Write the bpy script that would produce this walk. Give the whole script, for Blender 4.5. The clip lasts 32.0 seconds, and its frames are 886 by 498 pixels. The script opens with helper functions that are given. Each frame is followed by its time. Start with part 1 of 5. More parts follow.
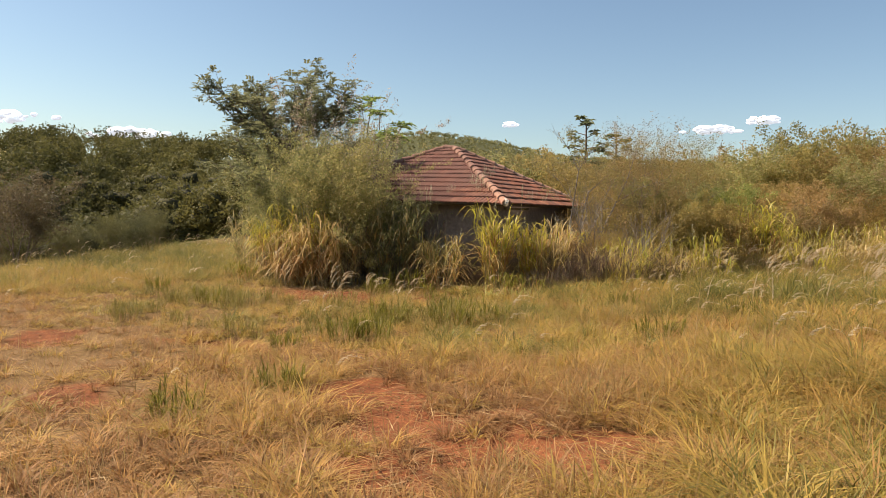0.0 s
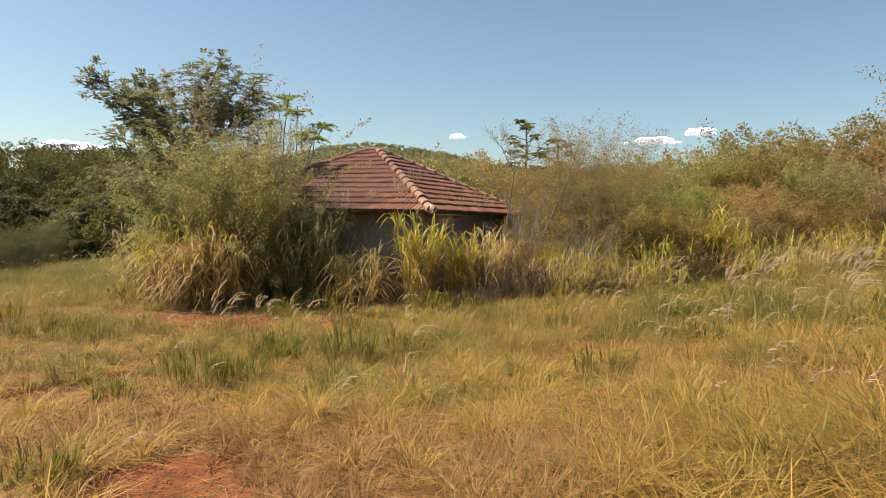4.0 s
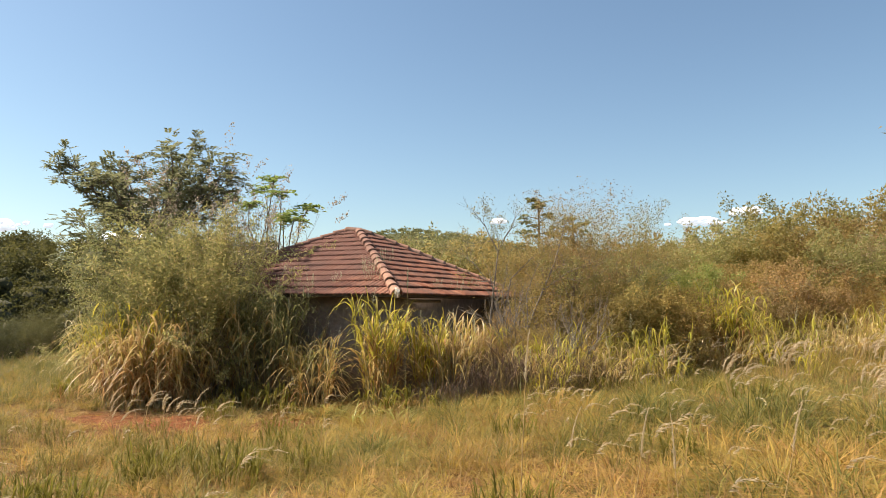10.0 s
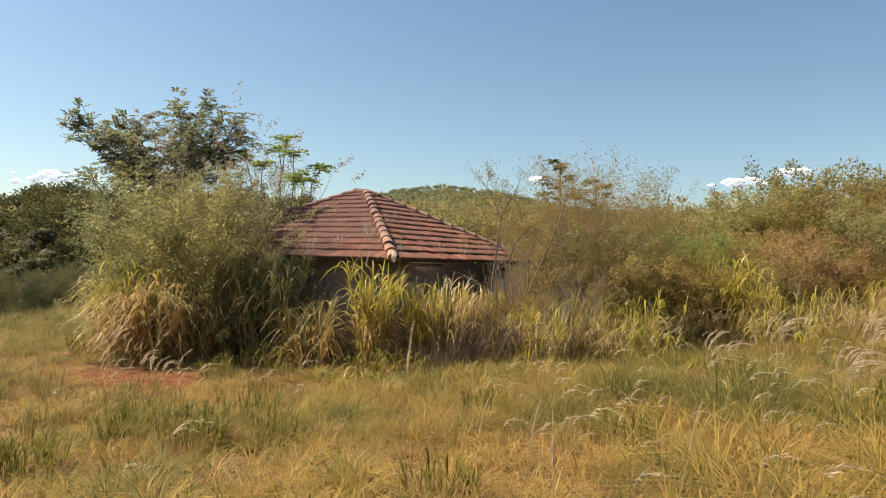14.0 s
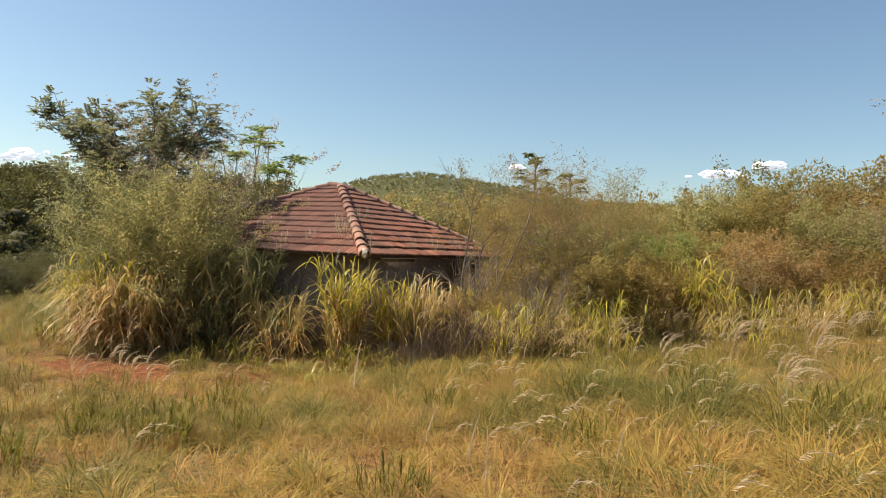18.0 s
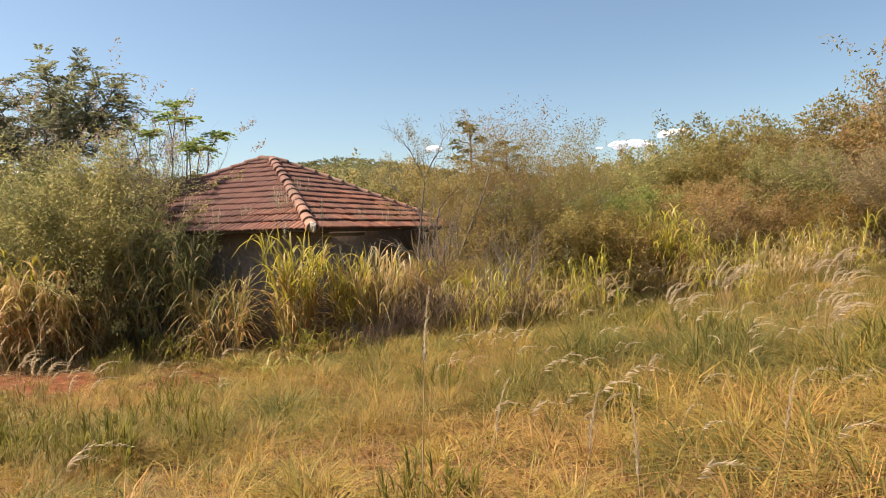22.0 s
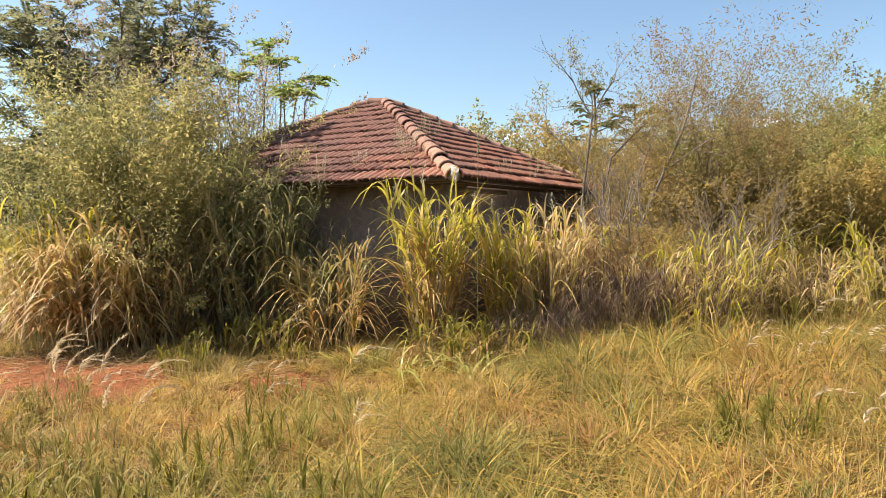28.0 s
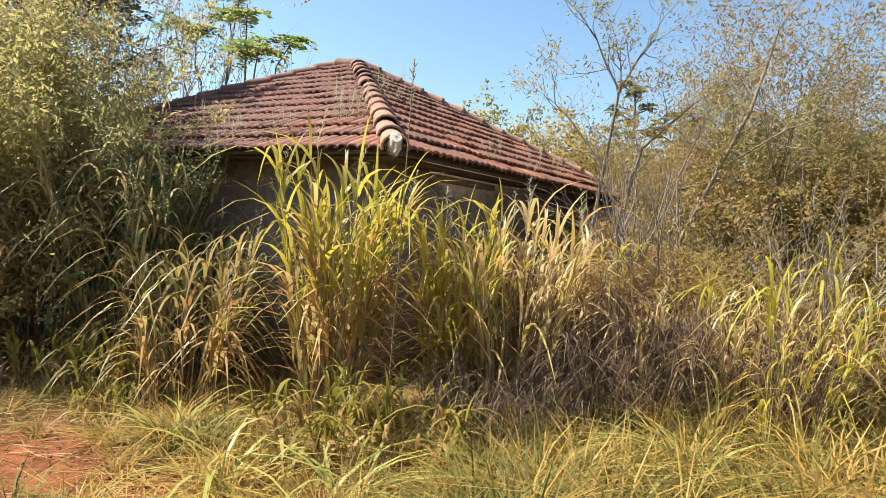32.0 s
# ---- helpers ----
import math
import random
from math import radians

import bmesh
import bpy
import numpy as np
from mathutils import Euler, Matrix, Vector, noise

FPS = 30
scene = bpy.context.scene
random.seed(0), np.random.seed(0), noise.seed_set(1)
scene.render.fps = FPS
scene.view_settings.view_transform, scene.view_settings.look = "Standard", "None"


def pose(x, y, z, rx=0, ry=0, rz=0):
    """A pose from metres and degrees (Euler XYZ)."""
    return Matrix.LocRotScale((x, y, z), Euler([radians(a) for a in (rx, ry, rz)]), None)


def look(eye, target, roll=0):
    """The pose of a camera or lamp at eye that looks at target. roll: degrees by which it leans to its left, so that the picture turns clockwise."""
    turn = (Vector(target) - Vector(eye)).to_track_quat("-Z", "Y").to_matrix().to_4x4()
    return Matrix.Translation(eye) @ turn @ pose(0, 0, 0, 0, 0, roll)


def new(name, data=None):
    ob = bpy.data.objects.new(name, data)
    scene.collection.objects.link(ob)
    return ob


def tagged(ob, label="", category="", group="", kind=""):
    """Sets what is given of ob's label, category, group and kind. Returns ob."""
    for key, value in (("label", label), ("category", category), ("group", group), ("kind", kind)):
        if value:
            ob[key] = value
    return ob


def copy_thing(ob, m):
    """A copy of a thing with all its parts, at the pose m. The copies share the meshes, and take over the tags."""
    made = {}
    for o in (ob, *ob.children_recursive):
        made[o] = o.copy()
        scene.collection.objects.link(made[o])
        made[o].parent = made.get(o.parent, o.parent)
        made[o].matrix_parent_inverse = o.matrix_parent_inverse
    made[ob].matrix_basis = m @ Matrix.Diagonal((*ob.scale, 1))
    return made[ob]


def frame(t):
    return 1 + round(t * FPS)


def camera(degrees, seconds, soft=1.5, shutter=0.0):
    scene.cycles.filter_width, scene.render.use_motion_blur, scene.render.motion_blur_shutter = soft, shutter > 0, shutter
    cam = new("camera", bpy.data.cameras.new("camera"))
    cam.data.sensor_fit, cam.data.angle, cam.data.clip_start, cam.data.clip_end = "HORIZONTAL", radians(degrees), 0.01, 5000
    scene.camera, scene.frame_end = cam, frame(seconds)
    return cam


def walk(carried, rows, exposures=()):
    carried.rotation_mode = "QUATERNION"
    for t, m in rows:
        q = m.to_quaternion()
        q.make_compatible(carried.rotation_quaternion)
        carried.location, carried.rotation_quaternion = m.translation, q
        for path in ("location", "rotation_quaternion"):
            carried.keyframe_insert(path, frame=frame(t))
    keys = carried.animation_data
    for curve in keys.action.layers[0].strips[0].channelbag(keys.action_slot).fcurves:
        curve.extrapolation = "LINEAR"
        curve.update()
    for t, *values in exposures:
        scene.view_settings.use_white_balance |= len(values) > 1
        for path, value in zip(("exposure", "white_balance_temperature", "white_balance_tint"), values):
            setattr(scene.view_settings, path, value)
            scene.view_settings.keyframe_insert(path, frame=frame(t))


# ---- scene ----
cam = camera(66.4, 32.0, soft=0.7)
PATH = [
    (0, (7.345, -16.001, 2.274), (4.367, -10.807, 1.886), 1.93),
    (0.5, (7.248, -15.633, 2.244), (4.208, -10.487, 1.714), 1.64),
    (1, (7.075, -15.267, 2.221), (3.918, -10.200, 1.617), -0.18),
    (1.5, (7.006, -14.938, 2.221), (3.845, -9.868, 1.665), 0.65),
    (2, (7.000, -14.768, 2.214), (3.800, -9.738, 1.539), 0.73),
    (2.5, (6.901, -14.526, 2.192), (3.968, -9.317, 1.672), 0.49),
    (3, (6.883, -14.216, 2.196), (4.227, -8.864, 1.648), 0.04),
    (3.5, (6.938, -14.003, 2.190), (4.371, -8.592, 1.824), 0.92),
    (5.5, (6.372, -12.612, 2.130), (3.406, -7.397, 2.029), 2.32),
    (6, (6.251, -12.413, 2.094), (2.681, -7.599, 2.368), 1.28),
    (6.5, (6.300, -12.438, 2.123), (2.199, -8.062, 2.298), 2.02),
    (7, (6.328, -12.512, 2.145), (3.131, -7.445, 2.469), 1.54),
    (7.5, (6.398, -12.468, 2.121), (4.028, -6.965, 2.443), 1.62),
    (8, (6.470, -12.432, 2.113), (4.478, -6.774, 2.236), 1.57),
    (8.5, (6.614, -12.292, 2.099), (4.306, -6.755, 2.178), -0.90),
    (9, (6.936, -12.190, 2.096), (4.704, -6.622, 2.228), 0.70),
    (9.5, (7.137, -11.728, 2.125), (4.565, -6.308, 2.214), 3.43),
    (10, (7.515, -11.502, 2.207), (4.588, -6.286, 2.679), 0.46),
    (10.5, (7.849, -11.286, 2.320), (4.742, -6.154, 2.423), 2.02),
    (11, (8.050, -11.167, 2.386), (5.092, -5.964, 2.808), 1.31),
    (11.5, (8.182, -11.165, 2.428), (5.069, -6.076, 3.069), 3.34),
    (12, (8.209, -11.124, 2.500), (5.048, -6.084, 3.282), 1.51),
    (12.5, (8.201, -11.097, 2.480), (5.071, -6.063, 3.406), 1.69),
    (13, (8.205, -11.039, 2.403), (4.986, -5.991, 2.794), 2.16),
    (13.5, (8.189, -11.051, 2.396), (5.001, -5.968, 2.483), 1.73),
    (14, (8.159, -11.033, 2.394), (4.950, -5.964, 2.479), 1.66),
    (14.5, (8.171, -11.002, 2.384), (5.023, -5.894, 2.437), 1.52),
    (16.5, (8.299, -11.074, 2.574), (5.193, -5.966, 3.089), 2.26),
    (17, (8.320, -11.084, 2.575), (5.146, -6.006, 2.951), 2.28),
    (17.5, (8.366, -11.109, 2.591), (5.143, -6.049, 2.673), 2.19),
    (18, (8.439, -11.150, 2.617), (5.391, -5.982, 2.590), 2.58),
    (18.5, (8.501, -11.178, 2.657), (5.424, -6.032, 2.439), 1.52),
    (19, (8.577, -11.230, 2.684), (5.408, -6.136, 2.783), -0.67),
    (19.5, (8.581, -11.234, 2.685), (5.465, -6.111, 2.883), -0.06),
    (20, (8.404, -11.270, 2.679), (5.009, -6.323, 2.683), 3.48),
    (20.5, (8.085, -11.023, 2.576), (4.799, -6.026, 2.095), 2.12),
    (21, (7.783, -10.789, 2.470), (4.719, -5.636, 2.244), -0.86),
    (21.5, (7.514, -10.582, 2.381), (4.579, -5.349, 2.399), 0.12),
    (22, (7.187, -10.322, 2.270), (4.747, -4.843, 2.105), -1.46),
    (22.5, (6.696, -10.232, 2.215), (4.474, -4.680, 1.722), -2.02),
    (23, (6.324, -10.118, 2.164), (4.152, -4.547, 1.669), -0.23),
    (23.5, (5.983, -10.026, 2.103), (4.502, -4.250, 1.433), -2.03),
    (24, (5.720, -9.882, 2.045), (3.843, -4.198, 1.633), -2.90),
    (24.5, (5.508, -9.674, 2.016), (3.550, -4.009, 1.743), -0.43),
    (25, (5.265, -9.470, 1.960), (3.015, -3.909, 1.871), -0.11),
    (25.5, (5.169, -9.007, 1.969), (2.560, -3.606, 2.077), -0.08),
    (27.5, (4.652, -8.218, 1.872), (1.560, -3.081, 1.638), 0.73),
    (28, (4.400, -7.771, 1.788), (1.358, -2.605, 1.532), -0.48),
    (28.5, (4.218, -7.372, 1.781), (0.655, -2.551, 2.030), 1.21),
    (29, (3.971, -6.898, 1.685), (0.043, -2.362, 1.692), 2.87),
    (29.5, (3.666, -6.423, 1.639), (-0.531, -2.136, 1.556), 2.01),
    (30, (3.529, -6.072, 1.636), (-0.235, -1.401, 1.633), 0.90),
    (30.5, (3.491, -5.742, 1.675), (-0.042, -0.899, 1.411), 0.33),
    (31, (3.433, -5.326, 1.601), (0.098, -0.343, 1.370), 2.77),
    (31.5, (3.398, -4.906, 1.648), (0.308, 0.236, 1.522), 2.69),
    (32, (3.626, -4.648, 1.690), (0.333, 0.365, 1.517), 4.12),
]
walk(cam, [(t, look(eye, target, roll)) for t, eye, target, roll in PATH], [(0, 0.81, 6740, 16.5), (3, 0.81, 6740, 15.5), (7, 0.77, 6590, 12.5), (9, 1.0, 6640, 13.5), (10.5, 0.97, 6640, 13.5), (12, 0.87, 6580, 13.0), (13, 0.77, 6560, 13.0), (14, 0.80, 6560, 13.0), (17, 0.83, 6560, 13.5), (18, 0.80, 6560, 14.0), (21, 0.87, 6590, 17.5), (23, 1.03, 6740, 18.5), (24.3, 1.05, 6740, 18.5), (25.5, 1.24, 6690, 17.0), (28, 1.26, 6450, 16.0), (30, 1.25, 6250, 13.0), (32, 1.36, 6150, 12.5)])

# ---------------------------------------------------------------- world and sun
SUN_DIR = Vector((-0.595, -0.24, 0.766)).normalized()  # towards the sun
world = bpy.data.worlds.new("sky")
scene.world = world
world.use_nodes = True
wn = world.node_tree
bg = wn.nodes["Background"]
sky = wn.nodes.new("ShaderNodeTexSky")
sky.sky_type = "NISHITA"
sky.sun_disc = False
sky.sun_elevation = math.asin(SUN_DIR.z)
sky.sun_rotation = math.atan2(SUN_DIR.x, SUN_DIR.y)
sky.air_density, sky.dust_density, sky.ozone_density = 1.0, 0.8, 1.0
tint = wn.nodes.new("ShaderNodeMix")
tint.data_type, tint.blend_type = "RGBA", "MULTIPLY"
tint.inputs[0].default_value = 1.0
tint.inputs[7].default_value = (0.93, 1.02, 0.975, 1)
wn.links.new(sky.outputs[0], tint.inputs[6])
wn.links.new(tint.outputs[2], bg.inputs[0])
bg.inputs[1].default_value = 0.080
sun = new("sun", bpy.data.lights.new("sun", "SUN"))
sun.data.energy = 5.0
sun.data.angle = radians(0.53)
sun.data.color = (1.0, 0.90, 0.72)
sun.matrix_world = look(SUN_DIR * 50, (0, 0, 0))


# ---------------------------------------------------------------- materials
def ramp(nt, fac, stops):
    r = nt.nodes.new("ShaderNodeValToRGB")
    el = r.color_ramp.elements
    while len(el) < len(stops):
        el.new(0.5)
    for e, (p, c) in zip(el, stops):
        e.position, e.color = p, (*c, 1)
    nt.links.new(fac, r.inputs[0])
    return r.outputs[0]


def noise_tex(nt, scale, detail=3.0, rough=0.55, vec=None):
    n = nt.nodes.new("ShaderNodeTexNoise")
    n.inputs["Scale"].default_value = scale
    n.inputs["Detail"].default_value = detail
    n.inputs["Roughness"].default_value = rough
    if vec is not None:
        nt.links.new(vec, n.inputs["Vector"])
    return n.outputs[0]


def mix_rgb(nt, fac, a, b, kind="MIX"):
    m = nt.nodes.new("ShaderNodeMix")
    m.data_type, m.blend_type = "RGBA", kind
    for v, s in ((fac, m.inputs[0]), (a, m.inputs[6]), (b, m.inputs[7])):
        if isinstance(v, (int, float)):
            s.default_value = v
        elif isinstance(v, tuple):
            s.default_value = (*v, 1)
        else:
            nt.links.new(v, s)
    return m.outputs[2]


def coords(nt):
    return nt.nodes.new("ShaderNodeNewGeometry").outputs["Position"]


def material(name):
    m = bpy.data.materials.new(name)
    m.use_nodes = True
    return m, m.node_tree, m.node_tree.nodes["Principled BSDF"]


def leaf_material(name, colours, glow=0.45, rough=0.5, patch=None, patch_scale=0.5, vary=False):
    """Thin leaves that let light through; each leaf takes its own colour."""
    m, nt, bsdf = material(name)
    geo = nt.nodes.new("ShaderNodeNewGeometry")
    n = len(colours)
    col = ramp(nt, geo.outputs["Random Per Island"], [((i + 0.5) / n, c) for i, c in enumerate(colours)])
    if patch:
        f = ramp(nt, noise_tex(nt, patch_scale, 2.0, vec=geo.outputs["Position"]), [(0.42, (0, 0, 0)), (0.62, (1, 1, 1))])
        col = mix_rgb(nt, f, col, patch)
    if vary:
        info = nt.nodes.new("ShaderNodeObjectInfo")
        tone = ramp(nt, info.outputs["Random"], [(0.0, (1.12, 1.05, 0.92)), (0.25, (0.66, 0.74, 0.74)), (0.5, (1.10, 1.08, 0.96)), (0.75, (0.80, 0.84, 0.72)), (1.0, (0.92, 0.76, 0.72))])
        col = mix_rgb(nt, 1.0, col, tone, "MULTIPLY")
    nt.links.new(col, bsdf.inputs["Base Color"])
    bsdf.inputs["Roughness"].default_value = rough
    bsdf.inputs["Specular IOR Level"].default_value = 0.25 if rough > 0.42 else 0.5
    tr = nt.nodes.new("ShaderNodeBsdfTranslucent")
    nt.links.new(col, tr.inputs[0])
    mx = nt.nodes.new("ShaderNodeMixShader")
    mx.inputs[0].default_value = glow
    nt.links.new(bsdf.outputs[0], mx.inputs[1])
    nt.links.new(tr.outputs[0], mx.inputs[2])
    nt.links.new(mx.outputs[0], nt.nodes["Material Output"].inputs[0])
    return m


def solid_material(name, a, b, scale=6.0, rough=0.85, bump=0.3, per_object=0.0):
    m, nt, bsdf = material(name)
    pos = coords(nt)
    f1 = noise_tex(nt, scale, 5.0, 0.65, pos)
    col = mix_rgb(nt, f1, a, b)
    f2 = ramp(nt, noise_tex(nt, scale * 6, 3.0, 0.7, pos), [(0.3, (0.72, 0.72, 0.72)), (0.7, (1.15, 1.15, 1.15))])
    col = mix_rgb(nt, 1.0, col, f2, "MULTIPLY")
    if per_object:
        info = nt.nodes.new("ShaderNodeObjectInfo")
        d = 1 - per_object
        col = mix_rgb(nt, 1.0, col, ramp(nt, info.outputs["Random"], [(0, (d, d, d)), (1, (1.2, 1.2, 1.2))]), "MULTIPLY")
    nt.links.new(col, bsdf.inputs["Base Color"])
    bsdf.inputs["Roughness"].default_value = rough
    bp = nt.nodes.new("ShaderNodeBump")
    bp.inputs["Strength"].default_value = bump
    bp.inputs["Distance"].default_value = 0.02
    nt.links.new(f1, bp.inputs["Height"])
    nt.links.new(bp.outputs[0], bsdf.inputs["Normal"])
    return m


M = {}


def grass_material():
    """Field grass; each tuft has its own tone from green over gold to straw."""
    m = leaf_material("field_grass", [(0.8, 0.8, 0.8), (1.15, 1.15, 1.15), (0.95, 0.95, 0.95), (1.3, 1.25, 1.2)], 0.4, 0.55)
    nt = m.node_tree
    at = nt.nodes.new("ShaderNodeAttribute")
    at.attribute_name = "tone"
    tone = ramp(nt, at.outputs["Fac"], [(0.0, (0.15, 0.155, 0.042)), (0.3, (0.36, 0.28, 0.065)), (0.52, (0.49, 0.328, 0.083)), (0.76, (0.45, 0.265, 0.098)), (1.0, (0.27, 0.14, 0.062))])
    bsdf, tr = nt.nodes["Principled BSDF"], nt.nodes["Translucent BSDF"]
    col = mix_rgb(nt, 1.0, tone, bsdf.inputs["Base Color"].links[0].from_socket, "MULTIPLY")
    nt.links.new(col, bsdf.inputs["Base Color"])
    nt.links.new(col, tr.inputs[0])
    return m


M["field_grass"] = grass_material()

M["dry_straw"] = leaf_material("dry_straw", [(0.440, 0.290, 0.120), (0.350, 0.210, 0.085), (0.520, 0.370, 0.180), (0.270, 0.155, 0.070)], 0.2, 0.6)
M["stem_straw"] = leaf_material("stem_straw", [(0.46, 0.29, 0.13), (0.38, 0.26, 0.10), (0.54, 0.37, 0.18), (0.32, 0.25, 0.08)], 0.4, 0.6)
M["green_grass"] = leaf_material("green_grass", [(0.193, 0.175, 0.029), (0.250, 0.219, 0.036), (0.309, 0.266, 0.053), (0.145, 0.132, 0.022)], 0.45, 0.5)
M["meadow_green"] = leaf_material("meadow_green", [(0.234, 0.199, 0.051), (0.297, 0.239, 0.065), (0.360, 0.273, 0.085), (0.189, 0.167, 0.043)], 0.4, 0.5)
M["yellow_leaf"] = leaf_material("yellow_leaf", [(0.560, 0.470, 0.055), (0.420, 0.400, 0.055), (0.620, 0.480, 0.080), (0.270, 0.290, 0.050), (0.620, 0.440, 0.160)], 0.5, 0.4)
M["mixed_leaf"] = leaf_material("mixed_leaf", [(0.240, 0.240, 0.060), (0.380, 0.310, 0.080), (0.460, 0.300, 0.110), (0.180, 0.190, 0.050), (0.520, 0.340, 0.140)], 0.45, 0.4)
M["half_dry_leaf"] = leaf_material("half_dry_leaf", [(0.560, 0.420, 0.140), (0.420, 0.370, 0.100), (0.560, 0.370, 0.150), (0.660, 0.510, 0.260), (0.440, 0.280, 0.120)], 0.4, 0.4)
M["panicle"] = leaf_material("panicle", [(0.399, 0.380, 0.257), (0.475, 0.440, 0.314), (0.342, 0.340, 0.209)], 0.4, 0.7)
M["pale_leaf"] = leaf_material("pale_leaf", [(0.420, 0.420, 0.120), (0.520, 0.470, 0.150), (0.360, 0.380, 0.100), (0.600, 0.500, 0.220)], 0.4, 0.4)
M["shade_leaf"] = leaf_material("shade_leaf", [(0.301, 0.308, 0.109), (0.408, 0.381, 0.136), (0.221, 0.245, 0.087), (0.513, 0.408, 0.191), (0.345, 0.344, 0.118), (0.585, 0.490, 0.291)], 0.62, 0.5)
M["dry_leaf"] = leaf_material("dry_leaf", [(0.520, 0.310, 0.120), (0.400, 0.230, 0.085), (0.600, 0.420, 0.200), (0.440, 0.330, 0.080), (0.300, 0.160, 0.070)], 0.4, 0.6)
M["plume"] = leaf_material("plume", [(0.636, 0.516, 0.335), (0.705, 0.602, 0.430), (0.568, 0.439, 0.275), (0.619, 0.482, 0.318)], 0.5, 0.7)
M["shrub_leaf"] = leaf_material("shrub_leaf", [(0.290, 0.289, 0.116), (0.358, 0.334, 0.136), (0.435, 0.380, 0.181), (0.213, 0.228, 0.084), (0.464, 0.385, 0.218), (0.318, 0.315, 0.122)], 0.62, 0.5, vary=True)
M["acacia_leaf"] = leaf_material("acacia_leaf", [(0.194, 0.202, 0.101), (0.242, 0.242, 0.120), (0.157, 0.166, 0.085), (0.278, 0.271, 0.147)], 0.55, 0.55)
M["olive_leaf"] = leaf_material("olive_leaf", [(0.365, 0.284, 0.107), (0.413, 0.313, 0.125), (0.291, 0.243, 0.083), (0.432, 0.317, 0.144), (0.347, 0.266, 0.107)], 0.60, 0.6, vary=True)
M["tan_leaf"] = leaf_material("tan_leaf", [(0.490, 0.315, 0.162), (0.551, 0.366, 0.187), (0.398, 0.262, 0.128), (0.428, 0.300, 0.119)], 0.58, 0.7, vary=True)
M["willow_leaf"] = leaf_material("willow_leaf", [(0.346, 0.296, 0.110), (0.410, 0.337, 0.130), (0.281, 0.255, 0.090), (0.454, 0.347, 0.160)], 0.60, 0.6, vary=True)
M["vale_leaf"] = leaf_material("vale_leaf", [(0.130, 0.125, 0.050), (0.160, 0.145, 0.058), (0.105, 0.105, 0.042), (0.190, 0.170, 0.072)], 0.35, 0.6, vary=True)
M["gold_leaf"] = leaf_material("gold_leaf", [(0.413, 0.313, 0.113), (0.356, 0.284, 0.099), (0.451, 0.337, 0.138), (0.310, 0.257, 0.087)], 0.60, 0.6, vary=True)
M["bright_leaf"] = leaf_material("bright_leaf", [(0.300, 0.330, 0.085), (0.360, 0.380, 0.105), (0.400, 0.400, 0.130), (0.220, 0.260, 0.065)], 0.5, 0.45)
M["umber_leaf"] = leaf_material("umber_leaf", [(0.150, 0.110, 0.060), (0.180, 0.135, 0.072), (0.120, 0.090, 0.048), (0.170, 0.135, 0.065)], 0.35, 0.6)
M["forest_leaf"] = leaf_material("forest_leaf", [(0.095, 0.091, 0.029), (0.118, 0.112, 0.034), (0.138, 0.123, 0.037), (0.078, 0.076, 0.025)], 0.40, 0.7, (0.17, 0.15, 0.045), 0.06)
M["hill_leaf"] = leaf_material("hill_leaf", [(0.250, 0.235, 0.095), (0.280, 0.255, 0.105), (0.215, 0.205, 0.085)], 0.2, 0.8)
M["brush_leaf"] = leaf_material("brush_leaf", [(0.148, 0.094, 0.070), (0.195, 0.129, 0.094), (0.109, 0.070, 0.055), (0.234, 0.164, 0.101)], 0.3, 0.7)
M["haze_leaf"] = leaf_material("haze_leaf", [(0.410, 0.303, 0.197), (0.459, 0.361, 0.246), (0.344, 0.262, 0.148), (0.377, 0.312, 0.148)], 0.4, 0.7, vary=True)
M["dry_flower"] = leaf_material("dry_flower", [(0.48, 0.38, 0.26), (0.55, 0.47, 0.36), (0.40, 0.29, 0.20)], 0.3, 0.8)
M["young_leaf"] = leaf_material("young_leaf", [(0.230, 0.300, 0.085), (0.280, 0.350, 0.105), (0.330, 0.380, 0.125), (0.170, 0.230, 0.065)], 0.5, 0.45)
M["broad_leaf"] = leaf_material("broad_leaf", [(0.130, 0.150, 0.070), (0.165, 0.180, 0.085), (0.105, 0.125, 0.055), (0.210, 0.215, 0.115)], 0.35, 0.5)
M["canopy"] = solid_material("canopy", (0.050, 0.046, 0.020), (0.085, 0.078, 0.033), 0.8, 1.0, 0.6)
M["bark"] = solid_material("bark", (0.10, 0.075, 0.055), (0.20, 0.16, 0.12), 14.0, 0.9, 0.6)
M["twig"] = solid_material("twig", (0.16, 0.115, 0.08), (0.27, 0.21, 0.15), 10.0, 0.9, 0.3)
M["grey_wood"] = solid_material("grey_wood", (0.17, 0.14, 0.11), (0.30, 0.25, 0.20), 9.0, 0.9, 0.3)
M["cane"] = solid_material("cane", (0.27, 0.24, 0.09), (0.38, 0.28, 0.13), 9.0, 0.7, 0.2)
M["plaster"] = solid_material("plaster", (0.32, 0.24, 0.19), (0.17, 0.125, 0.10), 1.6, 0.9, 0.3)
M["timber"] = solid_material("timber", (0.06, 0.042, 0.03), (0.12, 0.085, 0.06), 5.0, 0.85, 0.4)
M["mortar"] = solid_material("mortar", (0.62, 0.56, 0.47), (0.42, 0.34, 0.27), 9.0, 0.95, 0.5)
M["post_wood"] = solid_material("post_wood", (0.30, 0.25, 0.20), (0.45, 0.38, 0.32), 8.0, 0.9, 0.4)
M["cloud"], _nt, _b = material("cloud")
_b.inputs["Base Color"].default_value = (0.8, 0.82, 0.85, 1)
